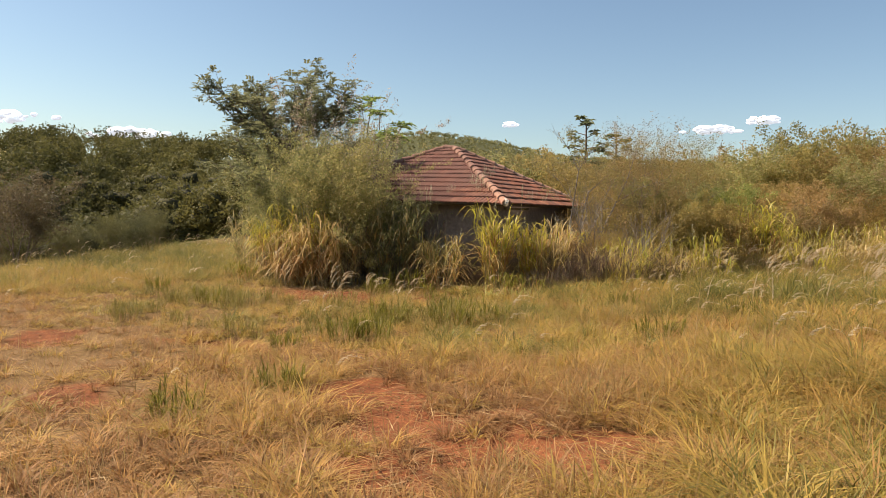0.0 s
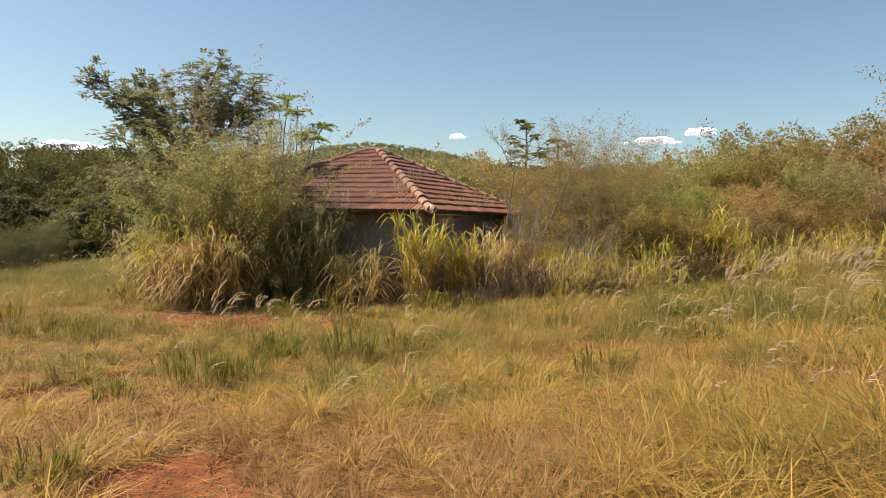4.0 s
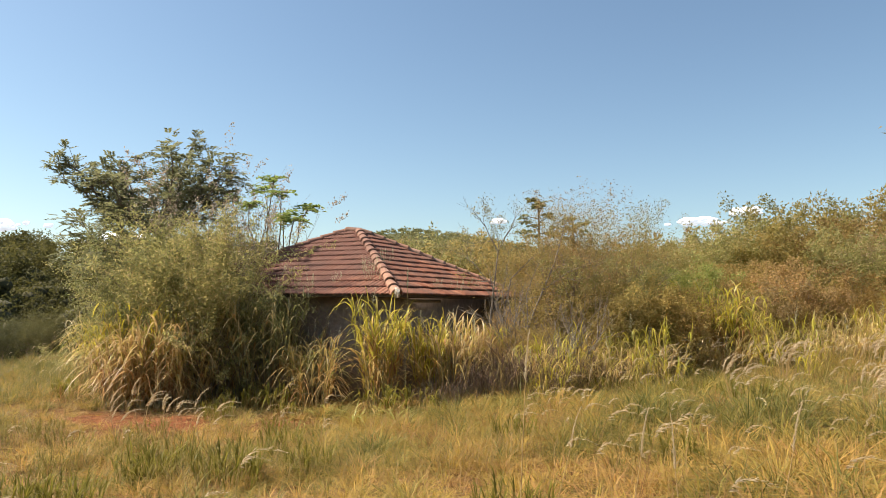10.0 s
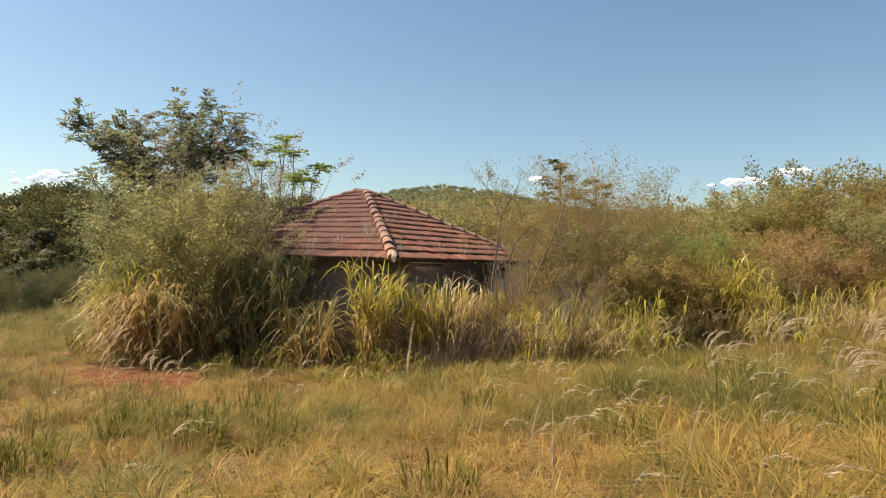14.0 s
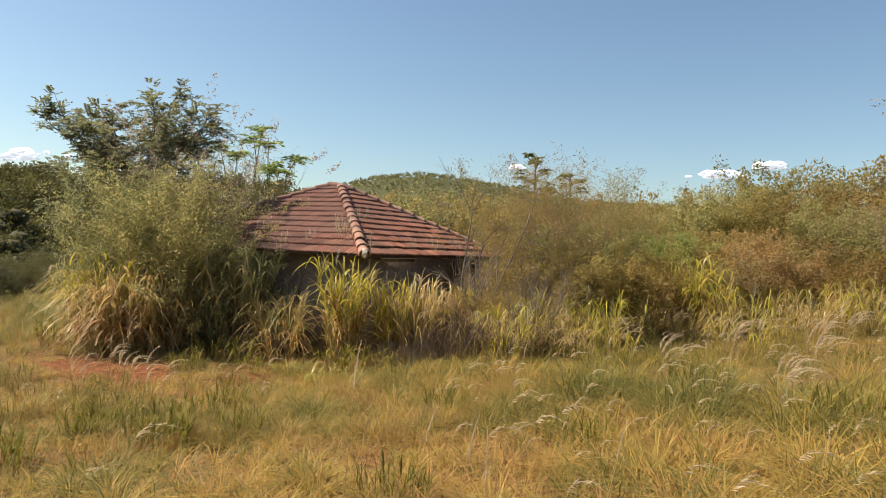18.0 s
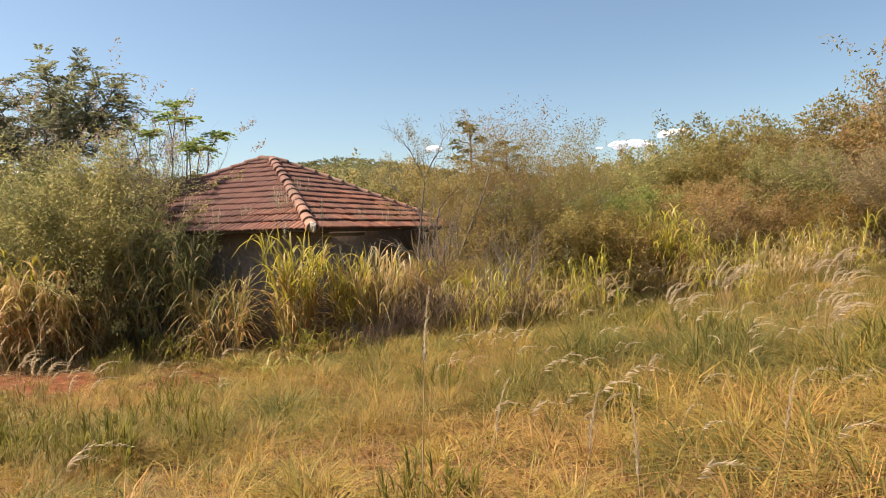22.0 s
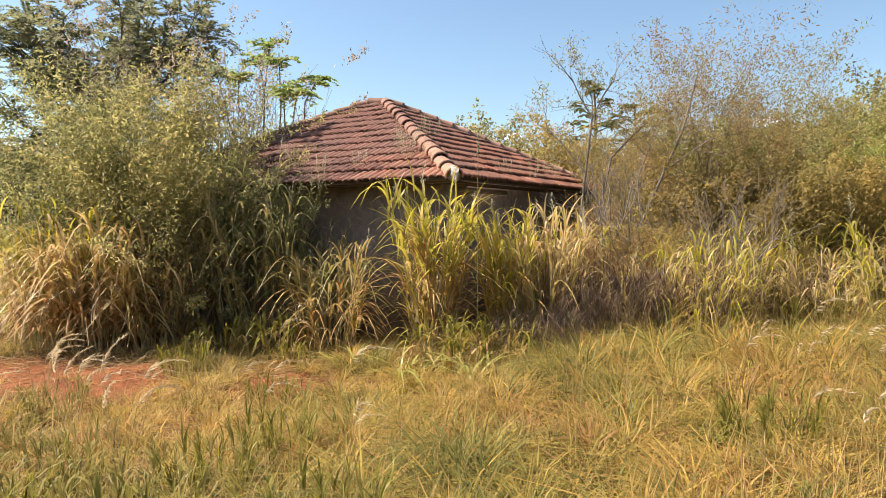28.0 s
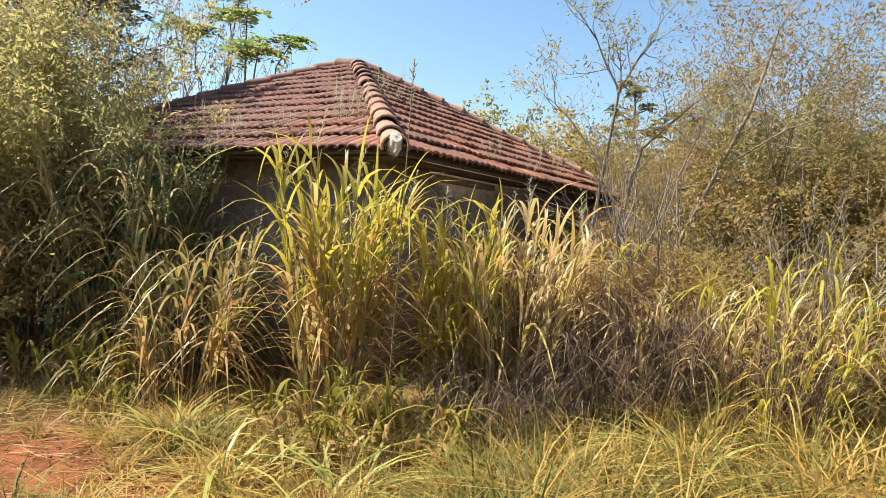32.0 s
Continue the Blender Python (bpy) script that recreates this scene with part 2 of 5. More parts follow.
_b.inputs["Roughness"].default_value = 1.0
_b.inputs["Emission Color"].default_value = (0.85, 0.92, 1.0, 1)
_b.inputs["Emission Strength"].default_value = 0.42


def tile_material(name, base, light, moss):
    m, nt, bsdf = material(name)
    pos = coords(nt)
    info = nt.nodes.new("ShaderNodeObjectInfo")
    geo = nt.nodes.new("ShaderNodeNewGeometry")
    add = nt.nodes.new("ShaderNodeMath")
    add.operation = "FRACT"
    sm = nt.nodes.new("ShaderNodeMath")
    nt.links.new(info.outputs["Random"], sm.inputs[0])
    nt.links.new(geo.outputs["Random Per Island"], sm.inputs[1])
    nt.links.new(sm.outputs[0], add.inputs[0])
    col = ramp(nt, add.outputs[0], [(0.0, base), (0.45, tuple(0.8 * v for v in base)), (0.8, light), (1.0, tuple(0.6 * v for v in base))])
    stain = ramp(nt, noise_tex(nt, 1.3, 5.0, 0.7, pos), [(0.34, (0, 0, 0)), (0.62, (0.9, 0.9, 0.9))])
    col = mix_rgb(nt, stain, col, moss)
    # a broad ragged patch of darker brown round one place on the front slope
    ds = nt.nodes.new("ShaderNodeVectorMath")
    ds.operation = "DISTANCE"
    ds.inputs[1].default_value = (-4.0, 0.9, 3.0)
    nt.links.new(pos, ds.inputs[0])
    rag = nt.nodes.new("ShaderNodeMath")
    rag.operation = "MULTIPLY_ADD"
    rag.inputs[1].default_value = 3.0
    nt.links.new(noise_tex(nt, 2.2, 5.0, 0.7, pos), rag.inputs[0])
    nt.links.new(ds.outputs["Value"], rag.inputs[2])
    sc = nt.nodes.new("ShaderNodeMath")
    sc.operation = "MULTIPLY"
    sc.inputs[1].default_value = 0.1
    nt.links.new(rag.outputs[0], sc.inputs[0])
    dark_patch = ramp(nt, sc.outputs[0], [(0.36, (0.75, 0.75, 0.75)), (0.52, (0, 0, 0))])
    col = mix_rgb(nt, dark_patch, col, (0.135, 0.06, 0.045))
    fine = ramp(nt, noise_tex(nt, 34.0, 4.0, 0.7, pos), [(0.3, (0.6, 0.6, 0.6)), (0.7, (1.2, 1.2, 1.2))])
    col = mix_rgb(nt, 1.0, col, fine, "MULTIPLY")
    nt.links.new(col, bsdf.inputs["Base Color"])
    bsdf.inputs["Roughness"].default_value = 0.85
    return m


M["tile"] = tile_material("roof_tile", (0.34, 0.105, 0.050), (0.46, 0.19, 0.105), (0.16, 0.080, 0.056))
M["tile_hip"] = tile_material("hip_tile", (0.46, 0.22, 0.14), (0.60, 0.38, 0.27), (0.28, 0.16, 0.11))


def ground_material():
    m, nt, bsdf = material("field_soil")
    pos = coords(nt)
    big = noise_tex(nt, 0.45, 4.0, 0.6, pos)
    mid = noise_tex(nt, 5.0, 5.0, 0.7, pos)
    fine = noise_tex(nt, 60.0, 4.0, 0.7, pos)
    soil = mix_rgb(nt, ramp(nt, mid, [(0.35, (0, 0, 0)), (0.65, (1, 1, 1))]), (0.12, 0.040, 0.016), (0.28, 0.098, 0.038))
    soil = mix_rgb(nt, 1.0, soil, ramp(nt, fine, [(0.35, (0.55, 0.55, 0.55)), (0.65, (1.2, 1.2, 1.2))]), "MULTIPLY")
    litter = mix_rgb(nt, noise_tex(nt, 16.0, 6.0, 0.8, pos), (0.085, 0.045, 0.02), (0.27, 0.165, 0.07))
    at = nt.nodes.new("ShaderNodeAttribute")
    at.attribute_name = "bare"
    mul = nt.nodes.new("ShaderNodeMath")
    mul.operation = "MULTIPLY_ADD"
    mul.inputs[1].default_value = 1.1
    nt.links.new(big, mul.inputs[0])
    nt.links.new(at.outputs["Fac"], mul.inputs[2])
    f = ramp(nt, mul.outputs[0], [(0.60, (1, 1, 1)), (1.25, (0, 0, 0))])
    col = mix_rgb(nt, f, soil, litter)
    # beyond the field the ground is covered with low green growth
    sep = nt.nodes.new("ShaderNodeVectorMath")
    sep.operation = "DISTANCE"
    sep.inputs[1].default_value = (4, -8, 0)
    nt.links.new(pos, sep.inputs[0])
    sc = nt.nodes.new("ShaderNodeMath")
    sc.operation = "MULTIPLY"
    sc.inputs[1].default_value = 0.01
    nt.links.new(sep.outputs["Value"], sc.inputs[0])
    far = ramp(nt, sc.outputs[0], [(0.24, (0, 0, 0)), (0.40, (1, 1, 1))])
    green = mix_rgb(nt, noise_tex(nt, 0.4, 6.0, 0.75, pos), (0.045, 0.05, 0.02), (0.095, 0.092, 0.037))
    md = nt.nodes.new("ShaderNodeAttribute")
    md.attribute_name = "pasture"
    green = mix_rgb(nt, md.outputs["Fac"], green, (0.34, 0.28, 0.11))
    col = mix_rgb(nt, far, col, green)
    nt.links.new(col, bsdf.inputs["Base Color"])
    bsdf.inputs["Roughness"].default_value = 0.95
    bsdf.inputs["Specular IOR Level"].default_value = 0.15
    bp = nt.nodes.new("ShaderNodeBump")
    bp.inputs["Strength"].default_value = 0.7
    bp.inputs["Distance"].default_value = 0.05
    nt.links.new(mid, bp.inputs["Height"])
    nt.links.new(bp.outputs[0], bsdf.inputs["Normal"])
    return m


M["ground"] = ground_material()


# ---------------------------------------------------------------- mesh helpers
def tri_mesh(name, v, f, mats=(), smooth=False, slots=None):
    """A mesh from arrays of places and of triangles."""
    me = bpy.data.meshes.new(name)
    v, f = np.asarray(v, np.float32), np.asarray(f, np.int32)
    me.vertices.add(len(v))
    me.vertices.foreach_set("co", v.ravel())
    me.loops.add(f.size)
    me.loops.foreach_set("vertex_index", f.ravel())
    me.polygons.add(len(f))
    me.polygons.foreach_set("loop_start", np.arange(0, f.size, 3, dtype=np.int32))
    if slots is not None:
        me.polygons.foreach_set("material_index", np.asarray(slots, np.int32))
    if smooth:
        me.polygons.foreach_set("use_smooth", np.ones(len(f), bool))
    for m in mats:
        me.materials.append(m)
    me.update(calc_edges=True)
    me.validate()
    return me


def join_np(pieces):
    vs, fs, n = [], [], 0
    for v, f in pieces:
        if len(v):
            vs.append(np.asarray(v)), fs.append(np.asarray(f) + n)
            n += len(v)
    return np.concatenate(vs), np.concatenate(fs)


def part(name, vf, mat, parent, label="", smooth=False):
    ob = new(name, tri_mesh(name, vf[0], vf[1], [mat], smooth))
    ob.parent = parent
    if label:
        tagged(ob, label)
    return ob


def thing(name, place, label, category, group="", kind=""):
    ob = new(name)
    ob.empty_display_size = 0.2
    ob.location = place
    return tagged(ob, label, category, group, kind)


def unit(a):
    return a / np.maximum(np.linalg.norm(a, axis=-1, keepdims=True), 1e-9)


def blades(base, height, turn, lean, width, seg=3, droop=0.35, sway=None):
    """Curved, tapering grass blades, all at once."""
    n = len(base)
    d = np.stack([np.cos(turn), np.sin(turn), 0 * turn], -1)
    side = np.stack([-np.sin(turn), np.cos(turn), 0 * turn], -1)
    vs = []
    for k in range(seg + 1):
        s = k / seg
        c = base + d * (height * lean * s**1.7)[:, None]
        c[:, 2] += height * (s - droop * lean * s**3)
        if sway is not None:
            c += side * (height * sway * s**2)[:, None]
        w = (width * (1 - s**2) * 0.5)[:, None] * (0.75 + 0.5 * min(1, 3 * s))
        if k < seg:
            vs += [c - side * w, c + side * w]
        else:
            vs.append(c)
    m = 2 * seg + 1
    v = np.stack(vs, 1).reshape(-1, 3)
    fs = []
    for k in range(seg - 1):
        a = 2 * k
        fs += [(a, a + 1, a + 3), (a, a + 3, a + 2)]
    a = 2 * (seg - 1)
    fs.append((a, a + 1, a + 2))
    f = (np.arange(n)[:, None, None] * m + np.array(fs)[None]).reshape(-1, 3)
    return v, f


def leaf_quads(p, axis, size, aspect, rng, fold=0.25, face=None):
    """Leaves as folded lozenges at p along axis."""
    n = len(p)
    axis = unit(axis)
    r = unit(rng.normal(size=(n, 3)) + np.array([0, 0, 0.6])) if face is None else unit(face + rng.normal(size=(n, 3)) * 0.45)
    side = unit(np.cross(axis, r))
    up = np.cross(side, axis)
    L = size[:, None]
    w = L * aspect * 0.5
    v = np.stack([p, p + axis * L * 0.45 + side * w + up * L * fold * aspect, p + axis * L, p + axis * L * 0.45 - side * w + up * L * fold * aspect], 1)
    f = (np.arange(n)[:, None, None] * 4 + np.array([(0, 1, 2), (0, 2, 3)])[None]).reshape(-1, 3)
    return v.reshape(-1, 3), f


def leaf_tris(p, axis, size, aspect, rng, face, jitter=0.45):
    """Small leaves as single slim triangles, for masses seen from afar."""
    n = len(p)
    axis = unit(axis)
    side = unit(np.cross(axis, unit(face + rng.normal(size=(n, 3)) * jitter)))
    ln = size[:, None]
    v = np.stack([p - side * ln * aspect * 0.5, p + side * ln * aspect * 0.5, p + axis * ln], 1)
    return v.reshape(-1, 3), np.arange(3 * n).reshape(-1, 3)


def tubes(segs, sides=5):
    """Tapered pieces of branch: rows of two places and two radii."""
    s = np.asarray(segs, float).reshape(-1, 8)
    a, b, ra, rb = s[:, :3], s[:, 3:6], s[:, 6], s[:, 7]
    d = unit(b - a)
    h = np.where(np.abs(d[:, 2:3]) > 0.9, np.array([[1.0, 0, 0]]), np.array([[0, 0, 1.0]]))
    u = unit(np.cross(d, h))
    w = np.cross(d, u)
    vs = []
    for c, r in ((a, ra), (b, rb)):
        for k in range(sides):
            t = 2 * math.pi * k / sides
            vs.append(c + (u * math.cos(t) + w * math.sin(t)) * r[:, None])
    v = np.stack(vs, 1).reshape(-1, 3)
    fs = []
    for k in range(sides):
        j = (k + 1) % sides
        fs += [(k, j, sides + j), (k, sides + j, sides + k)]
    f = (np.arange(len(s))[:, None, None] * 2 * sides + np.array(fs)[None]).reshape(-1, 3)
    return v, f


def grow(rng, p, d, length, radius, depth, segs, tips, spread=0.7, rise=0.15, kids=3, bend=0.18, shrink=0.66):
    """A branch with its side branches; fills segs and tips."""
    n = 5 if depth else 4
    p, d = np.array(p, float), unit(np.array(d, float))
    step, r = length / n, radius
    for k in range(n):
        d = unit(d + rng.normal(size=3) * bend + np.array([0, 0, rise]))
        q, r2 = p + d * step, max(radius * (1 - 0.75 * (k + 1) / n), 0.002)
        segs.append((*p, *q, r, r2))
        p, r = q, r2
        if depth == 0:
            tips.append((*p, *d))
        elif k >= 1:
            for _ in range(rng.integers(1, kids + 1) if k < n - 1 else kids):
                e = unit(d + rng.normal(size=3) * spread)
                grow(rng, p, e, length * shrink * rng.uniform(0.7, 1.1), r2 * 0.8, depth - 1, segs, tips, spread, rise, kids, bend, shrink)


# ---------------------------------------------------------------- ground
def smooth_step(a, b, x):
    t = np.clip((x - a) / (b - a), 0, 1)
    return t * t * (3 - 2 * t)


RIDGE_YAW = (-60, -15, 5, 20, 27, 32, 36, 40, 46, 60, 66, 72, 78, 95, 140)
RIDGE_ELEV = (3.4, 3.4, 3.5, 4.0, 5.2, 5.7, 5.2, 4.2, 3.1, 2.8, 3.1, 4.1, 4.9, 4.6, 4.0)


def ground_z(x, y):
    x, y = np.asarray(x, float), np.asarray(y, float)
    near = 0.10 * np.log1p(np.exp(np.clip(x - 0.3, -30, 30))) + 0.022 * smooth_step(-4, 2, x) * np.clip(y + 5, 0, 30)
    near = np.where(x > 12, near - 0.04 * (x - 12), near)
    dx, dy = x - 7, y + 12
    r = np.hypot(dx, dy)
    yaw = np.degrees(np.arctan2(-dx, dy))
    # the field ends at a brow, beyond which the land falls into a valley
    drop = smooth_step(-0.5, 26, -0.84 * (x + 11.2) - 0.55 * (y + 5.5)) * 9.0
    elev = np.interp(yaw, RIDGE_YAW, RIDGE_ELEV)
    ridge = 2 + np.tan(np.radians(elev)) * 240
    far = smooth_step(45, 240, r) ** 1.15 * ridge
    bumps = 0.03 * np.sin(1.9 * x + 0.8 * y) * np.sin(1.3 * y - 0.6 * x) + 0.02 * np.sin(4.1 * x - 2.2 * y)
    return near * (1 - smooth_step(60, 140, r)) - drop * (1 - smooth_step(60, 200, r)) + far + bumps


BARE = [(3.5, -10.5, 0.85, 1.0), (4.4, -11.0, 0.77, 1.0), (5.4, -11.6, 0.85, 1.0), (6.1, -11.2, 0.59, 0.9), (5.2, -12.4, 0.59, 0.8), (-0.7, -8.9, 0.59, 0.7), (-3.2, -9.9, 0.77, 0.6), (0.5, -11.7, 0.59, 0.6), (-2.9, -3.4, 1.10, 0.95), (-2.1, -3.5, 0.70, 0.9), (-4.4, -3.4, 0.90, 0.8), (-0.6, -2.6, 0.70, 0.95), (0.2, -2.5, 0.50, 0.85), (-1.5, -2.4, 0.60, 0.7), (0.2, -8.6, 0.42, 0.5), (2.3, -8.4, 0.42, 0.45)]


def bare(x, y):
    """How bare the earth is at a place, 0 to 1."""
    b = 0 * x
    for cx, cy, r, k in BARE:
        wob = 0.22 * np.sin(3.1 * x + 2.3 * y) + 0.16 * np.sin(5.7 * y - 4.3 * x)
        b = np.maximum(b, k * (1 - smooth_step(0.3 * r, 1.25 * r, np.hypot((x - cx) * 0.8, (y - cy) * 1.15) + wob)))
    return b


def gz(x, y):
    return float(ground_z(x, y))


def ring_ground():
    rs = np.concatenate([np.linspace(0.0, 30, 151)[1:], np.geomspace(30.5, 1500, 60)])
    na = 220
    ang = np.linspace(0, 2 * math.pi, na, endpoint=False)
    R, A = np.meshgrid(rs, ang, indexing="ij")
    x, y = 4 + R * np.cos(A), -8 + R * np.sin(A)
    v = np.stack([x, y, ground_z(x, y)], -1).reshape(-1, 3)
    v = np.concatenate([v, [[4, -8, gz(4, -8)]]])
    i = np.arange(len(rs) - 1)[:, None] * na + np.arange(na)[None]
    j = np.arange(len(rs) - 1)[:, None] * na + (np.arange(na)[None] + 1) % na
    f = np.concatenate([np.stack([i, i + na, j + na], -1).reshape(-1, 3), np.stack([i, j + na, j], -1).reshape(-1, 3),
                        [(len(v) - 1, k, (k + 1) % na) for k in range(na)]])
    me = tri_mesh("ground", v, f, [M["ground"]], True)
    me.attributes.new("bare", "FLOAT", "POINT").data.foreach_set("value", bare(v[:, 0], v[:, 1]).astype(np.float32))
    yaw, far = np.degrees(np.arctan2(7 - v[:, 0], v[:, 1] + 12)), np.hypot(v[:, 0] - 7, v[:, 1] + 12)
    pasture = smooth_step(61.5, 64, yaw) * smooth_step(73, 71, yaw) * smooth_step(165, 180, far)
    me.attributes.new("pasture", "FLOAT", "POINT").data.foreach_set("value", pasture.astype(np.float32))
    ob = new("ground", me)
    return tagged(ob, "red earth field under dry grass rising to low hills", "ground", kind="structure")


ring_ground()

# ---------------------------------------------------------------- house
W, L, H, RISE, RIDGE = 7.2, 6.57, 2.35, 1.76, 0.4
house = thing("house", (0, 0, 0), "abandoned low house with a hipped red clay tile roof", "house")


def box_np(x0, y0, z0, x1, y1, z1):
    v = np.array([(x, y, z) for x in (x0, x1) for y in (y0, y1) for z in (z0, z1)], float)
    q = [(0, 1, 3, 2), (4, 6, 7, 5), (0, 4, 5, 1), (2, 3, 7, 6), (0, 2, 6, 4), (1, 5, 7, 3)]
    return v, np.array([t for a, b, c, d in q for t in ((a, b, c), (a, c, d))])


IN, TH = 0.5, 0.16
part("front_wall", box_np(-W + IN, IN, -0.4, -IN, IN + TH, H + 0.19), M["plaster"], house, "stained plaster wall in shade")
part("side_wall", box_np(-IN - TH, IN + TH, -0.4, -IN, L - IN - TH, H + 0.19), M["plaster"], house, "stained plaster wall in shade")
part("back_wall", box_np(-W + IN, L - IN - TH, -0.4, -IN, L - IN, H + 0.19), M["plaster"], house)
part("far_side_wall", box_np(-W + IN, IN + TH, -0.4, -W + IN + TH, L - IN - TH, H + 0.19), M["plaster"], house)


def tile_np(width, length, lift=0.034):
    """One ribbed clay tile: x across, y up the slope, z out of it."""
    xs = np.linspace(0, 1, 13)
    zs = 0.034 * (np.abs(np.sin(xs * 2 * math.pi)) ** 0.8) + 0.012 * (xs < 0.09)
    n = len(xs)
    rows = []
    for y, z0 in ((0.0, lift), (0.03, lift + 0.004), (length, 0.0)):
        rows.append(np.stack([(xs - 0.5) * width, np.full(n, y), zs + z0], -1))
    under = rows[0].copy()
    under[:, 2] -= 0.02
    v = np.concatenate([under] + rows)
    f = []
    for r in range(3):
        for k in range(n - 1):
            a, b = r * n + k, r * n + k + 1
            f += [(a, b, b + n), (a, b + n, a + n)]
    return v, np.array(f)


def slope(name, origin, along, inward, eave_len, run, ridge_len, separate, courses=13, tile_w=0.24):
    """A roof slope laid with courses of clay tiles, cut at its hips."""
    rng = np.random.default_rng(len(name) + 3)
    along, inward = np.array(along, float), np.array(inward, float)
    length = math.hypot(run, RISE)
    up = (inward * run + np.array([0, 0, RISE])) / length
    out = np.cross(along, up)
    origin = np.array(origin, float)
    deck_v = [origin, origin + along * eave_len, origin + along * (eave_len + ridge_len) / 2 + up * length, origin + along * (eave_len - ridge_len) / 2 + up * length]
    deck_v = np.array([p - out * 0.02 for p in deck_v] + [p - out * 0.045 for p in deck_v])
    deck_f = np.array([(0, 1, 2), (0, 2, 3), (5, 4, 6), (6, 4, 7), (0, 4, 5), (0, 5, 1)])
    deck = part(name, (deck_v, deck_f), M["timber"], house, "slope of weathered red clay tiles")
    expo = length / courses
    plain = tile_np(tile_w * 0.985, expo + 0.05)
    shared = tri_mesh("tile", *plain, [M["tile"]])
    joined = []
    for c in range(courses):
        s0 = c * expo - (0.06 if c == 0 else 0)
        cut = (eave_len - ridge_len) / 2 / length
        lo, hi = s0 * cut, eave_len - s0 * cut
        k0, k1 = math.floor(lo / tile_w), math.ceil(hi / tile_w)
        for k in range(k0, k1):
            mid = (k + 0.5) * tile_w
            lift = rng.normal(0, 0.004)
            yaw = rng.normal(0, 0.012)
            edge = mid - tile_w / 2 < (s0 + expo + 0.05) * cut or mid + tile_w / 2 > eave_len - (s0 + expo + 0.05) * cut
            v, f = plain
            if edge or not separate:
                px, py = v[:, 0] + mid, v[:, 1] + s0
                px = np.clip(px, np.minimum(py * cut, eave_len / 2), np.maximum(eave_len - py * cut, eave_len / 2))
                wv = origin + px[:, None] * along + py[:, None] * up + (v[:, 2:3] + lift + 0.012) * out
                if separate:
                    ob = new("tile", tri_mesh("tile", wv, f, [M["tile"]]))
                    ob.parent = deck
                else:
                    joined.append((wv, f))
            else:
                ob = new("tile", shared)
                ob.parent = deck
                m = Matrix((along, up, out)).transposed().to_4x4()
                ob.matrix_local = Matrix.Translation(Vector(origin + along * mid + up * s0 + out * (lift + 0.012))) @ m @ pose(0, 0, 0, rng.normal(0, 0.5), rng.normal(0, 0.8), math.degrees(yaw))
    if joined:
        tagged(part("tile_courses", join_np(joined), M["tile"], deck), kind="stuff")
    return deck


RUN_F, RUN_S = L / 2, (W - RIDGE) / 2
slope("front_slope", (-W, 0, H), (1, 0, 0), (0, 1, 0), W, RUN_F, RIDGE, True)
slope("side_slope", (0, 0, H), (0, 1, 0), (-1, 0, 0), L, RUN_S, 0.0, True)
slope("back_slope", (0, L, H), (-1, 0, 0), (0, -1, 0), W, RUN_F, RIDGE, False)
slope("far_side_slope", (-W, L, H), (0, -1, 0), (1, 0, 0), L, RUN_S, 0.0, False)


def hip_tile_np(length=0.40, r0=0.125, r1=0.10):
    n = 9
    rows = []
    for y, r, thick in ((0, r0 - 0.018, 0), (0, r0, 0), (0.05, r0 + 0.006, 0), (0.06, r0, 0), (length, r1, 0)):
        a = np.linspace(-0.12 * math.pi, 1.12 * math.pi, n)
        rows.append(np.stack([np.cos(a) * r, np.full(n, y), np.sin(a) * r * 0.85], -1))
    v = np.concatenate(rows)
    f = []
    for k in range(len(rows) - 1):
        for j in range(n - 1):
            a, b = k * n + j, k * n + j + 1
            f += [(a, b, b + n), (a, b + n, a + n)]
    return v, np.array(f)


hip_mesh = tri_mesh("hip_tile", *hip_tile_np(), [M["tile_hip"]], True)


def hip_line(name, a, b, label):
    rng = np.random.default_rng(len(name))
    a, b = Vector(a), Vector(b)
    d = (b - a).normalized()
    side = d.cross(Vector((0, 0, 1))).normalized()
    m = Matrix((side, d, side.cross(d))).transposed().to_4x4()
    n = max(1, round((b - a).length / 0.37))
    # mortar bed under the row of caps
    u = side.cross(d)
    rowv, rowf = tubes([(*(a + u * 0.01), *(b + u * 0.01), 0.085, 0.085)], 8)
    bed = part(name, (rowv, rowf), M["mortar"], house, label)
    for k in range(n):
        ob = new("hip_tile", hip_mesh)
        ob.parent = bed
        ob.matrix_local = Matrix.Translation(a + d * ((b - a).length * k / n) + u * (0.035 + rng.normal(0, 0.006))) @ m @ pose(0, 0, 0, rng.normal(-1.5, 0.8), rng.normal(0, 2.5), rng.normal(0, 1.5))
    return bed


RA, RB = (-RUN_S, RUN_F, H + RISE), (-W + RUN_S, RUN_F, H + RISE)
near_hip = hip_line("near_hip", (0.02, -0.02, H), RA, "row of rounded clay hip tiles in mortar")
hip_line("back_hip", (0, L, H), RA, "row of rounded clay hip tiles in mortar")
hip_line("left_hip", (-W, 0, H), RB, "row of rounded clay hip tiles in mortar")
hip_line("far_hip", (-W, L, H), RB, "row of rounded clay hip tiles in mortar")
hip_line("ridge", RB, RA, "short ridge of clay tiles")

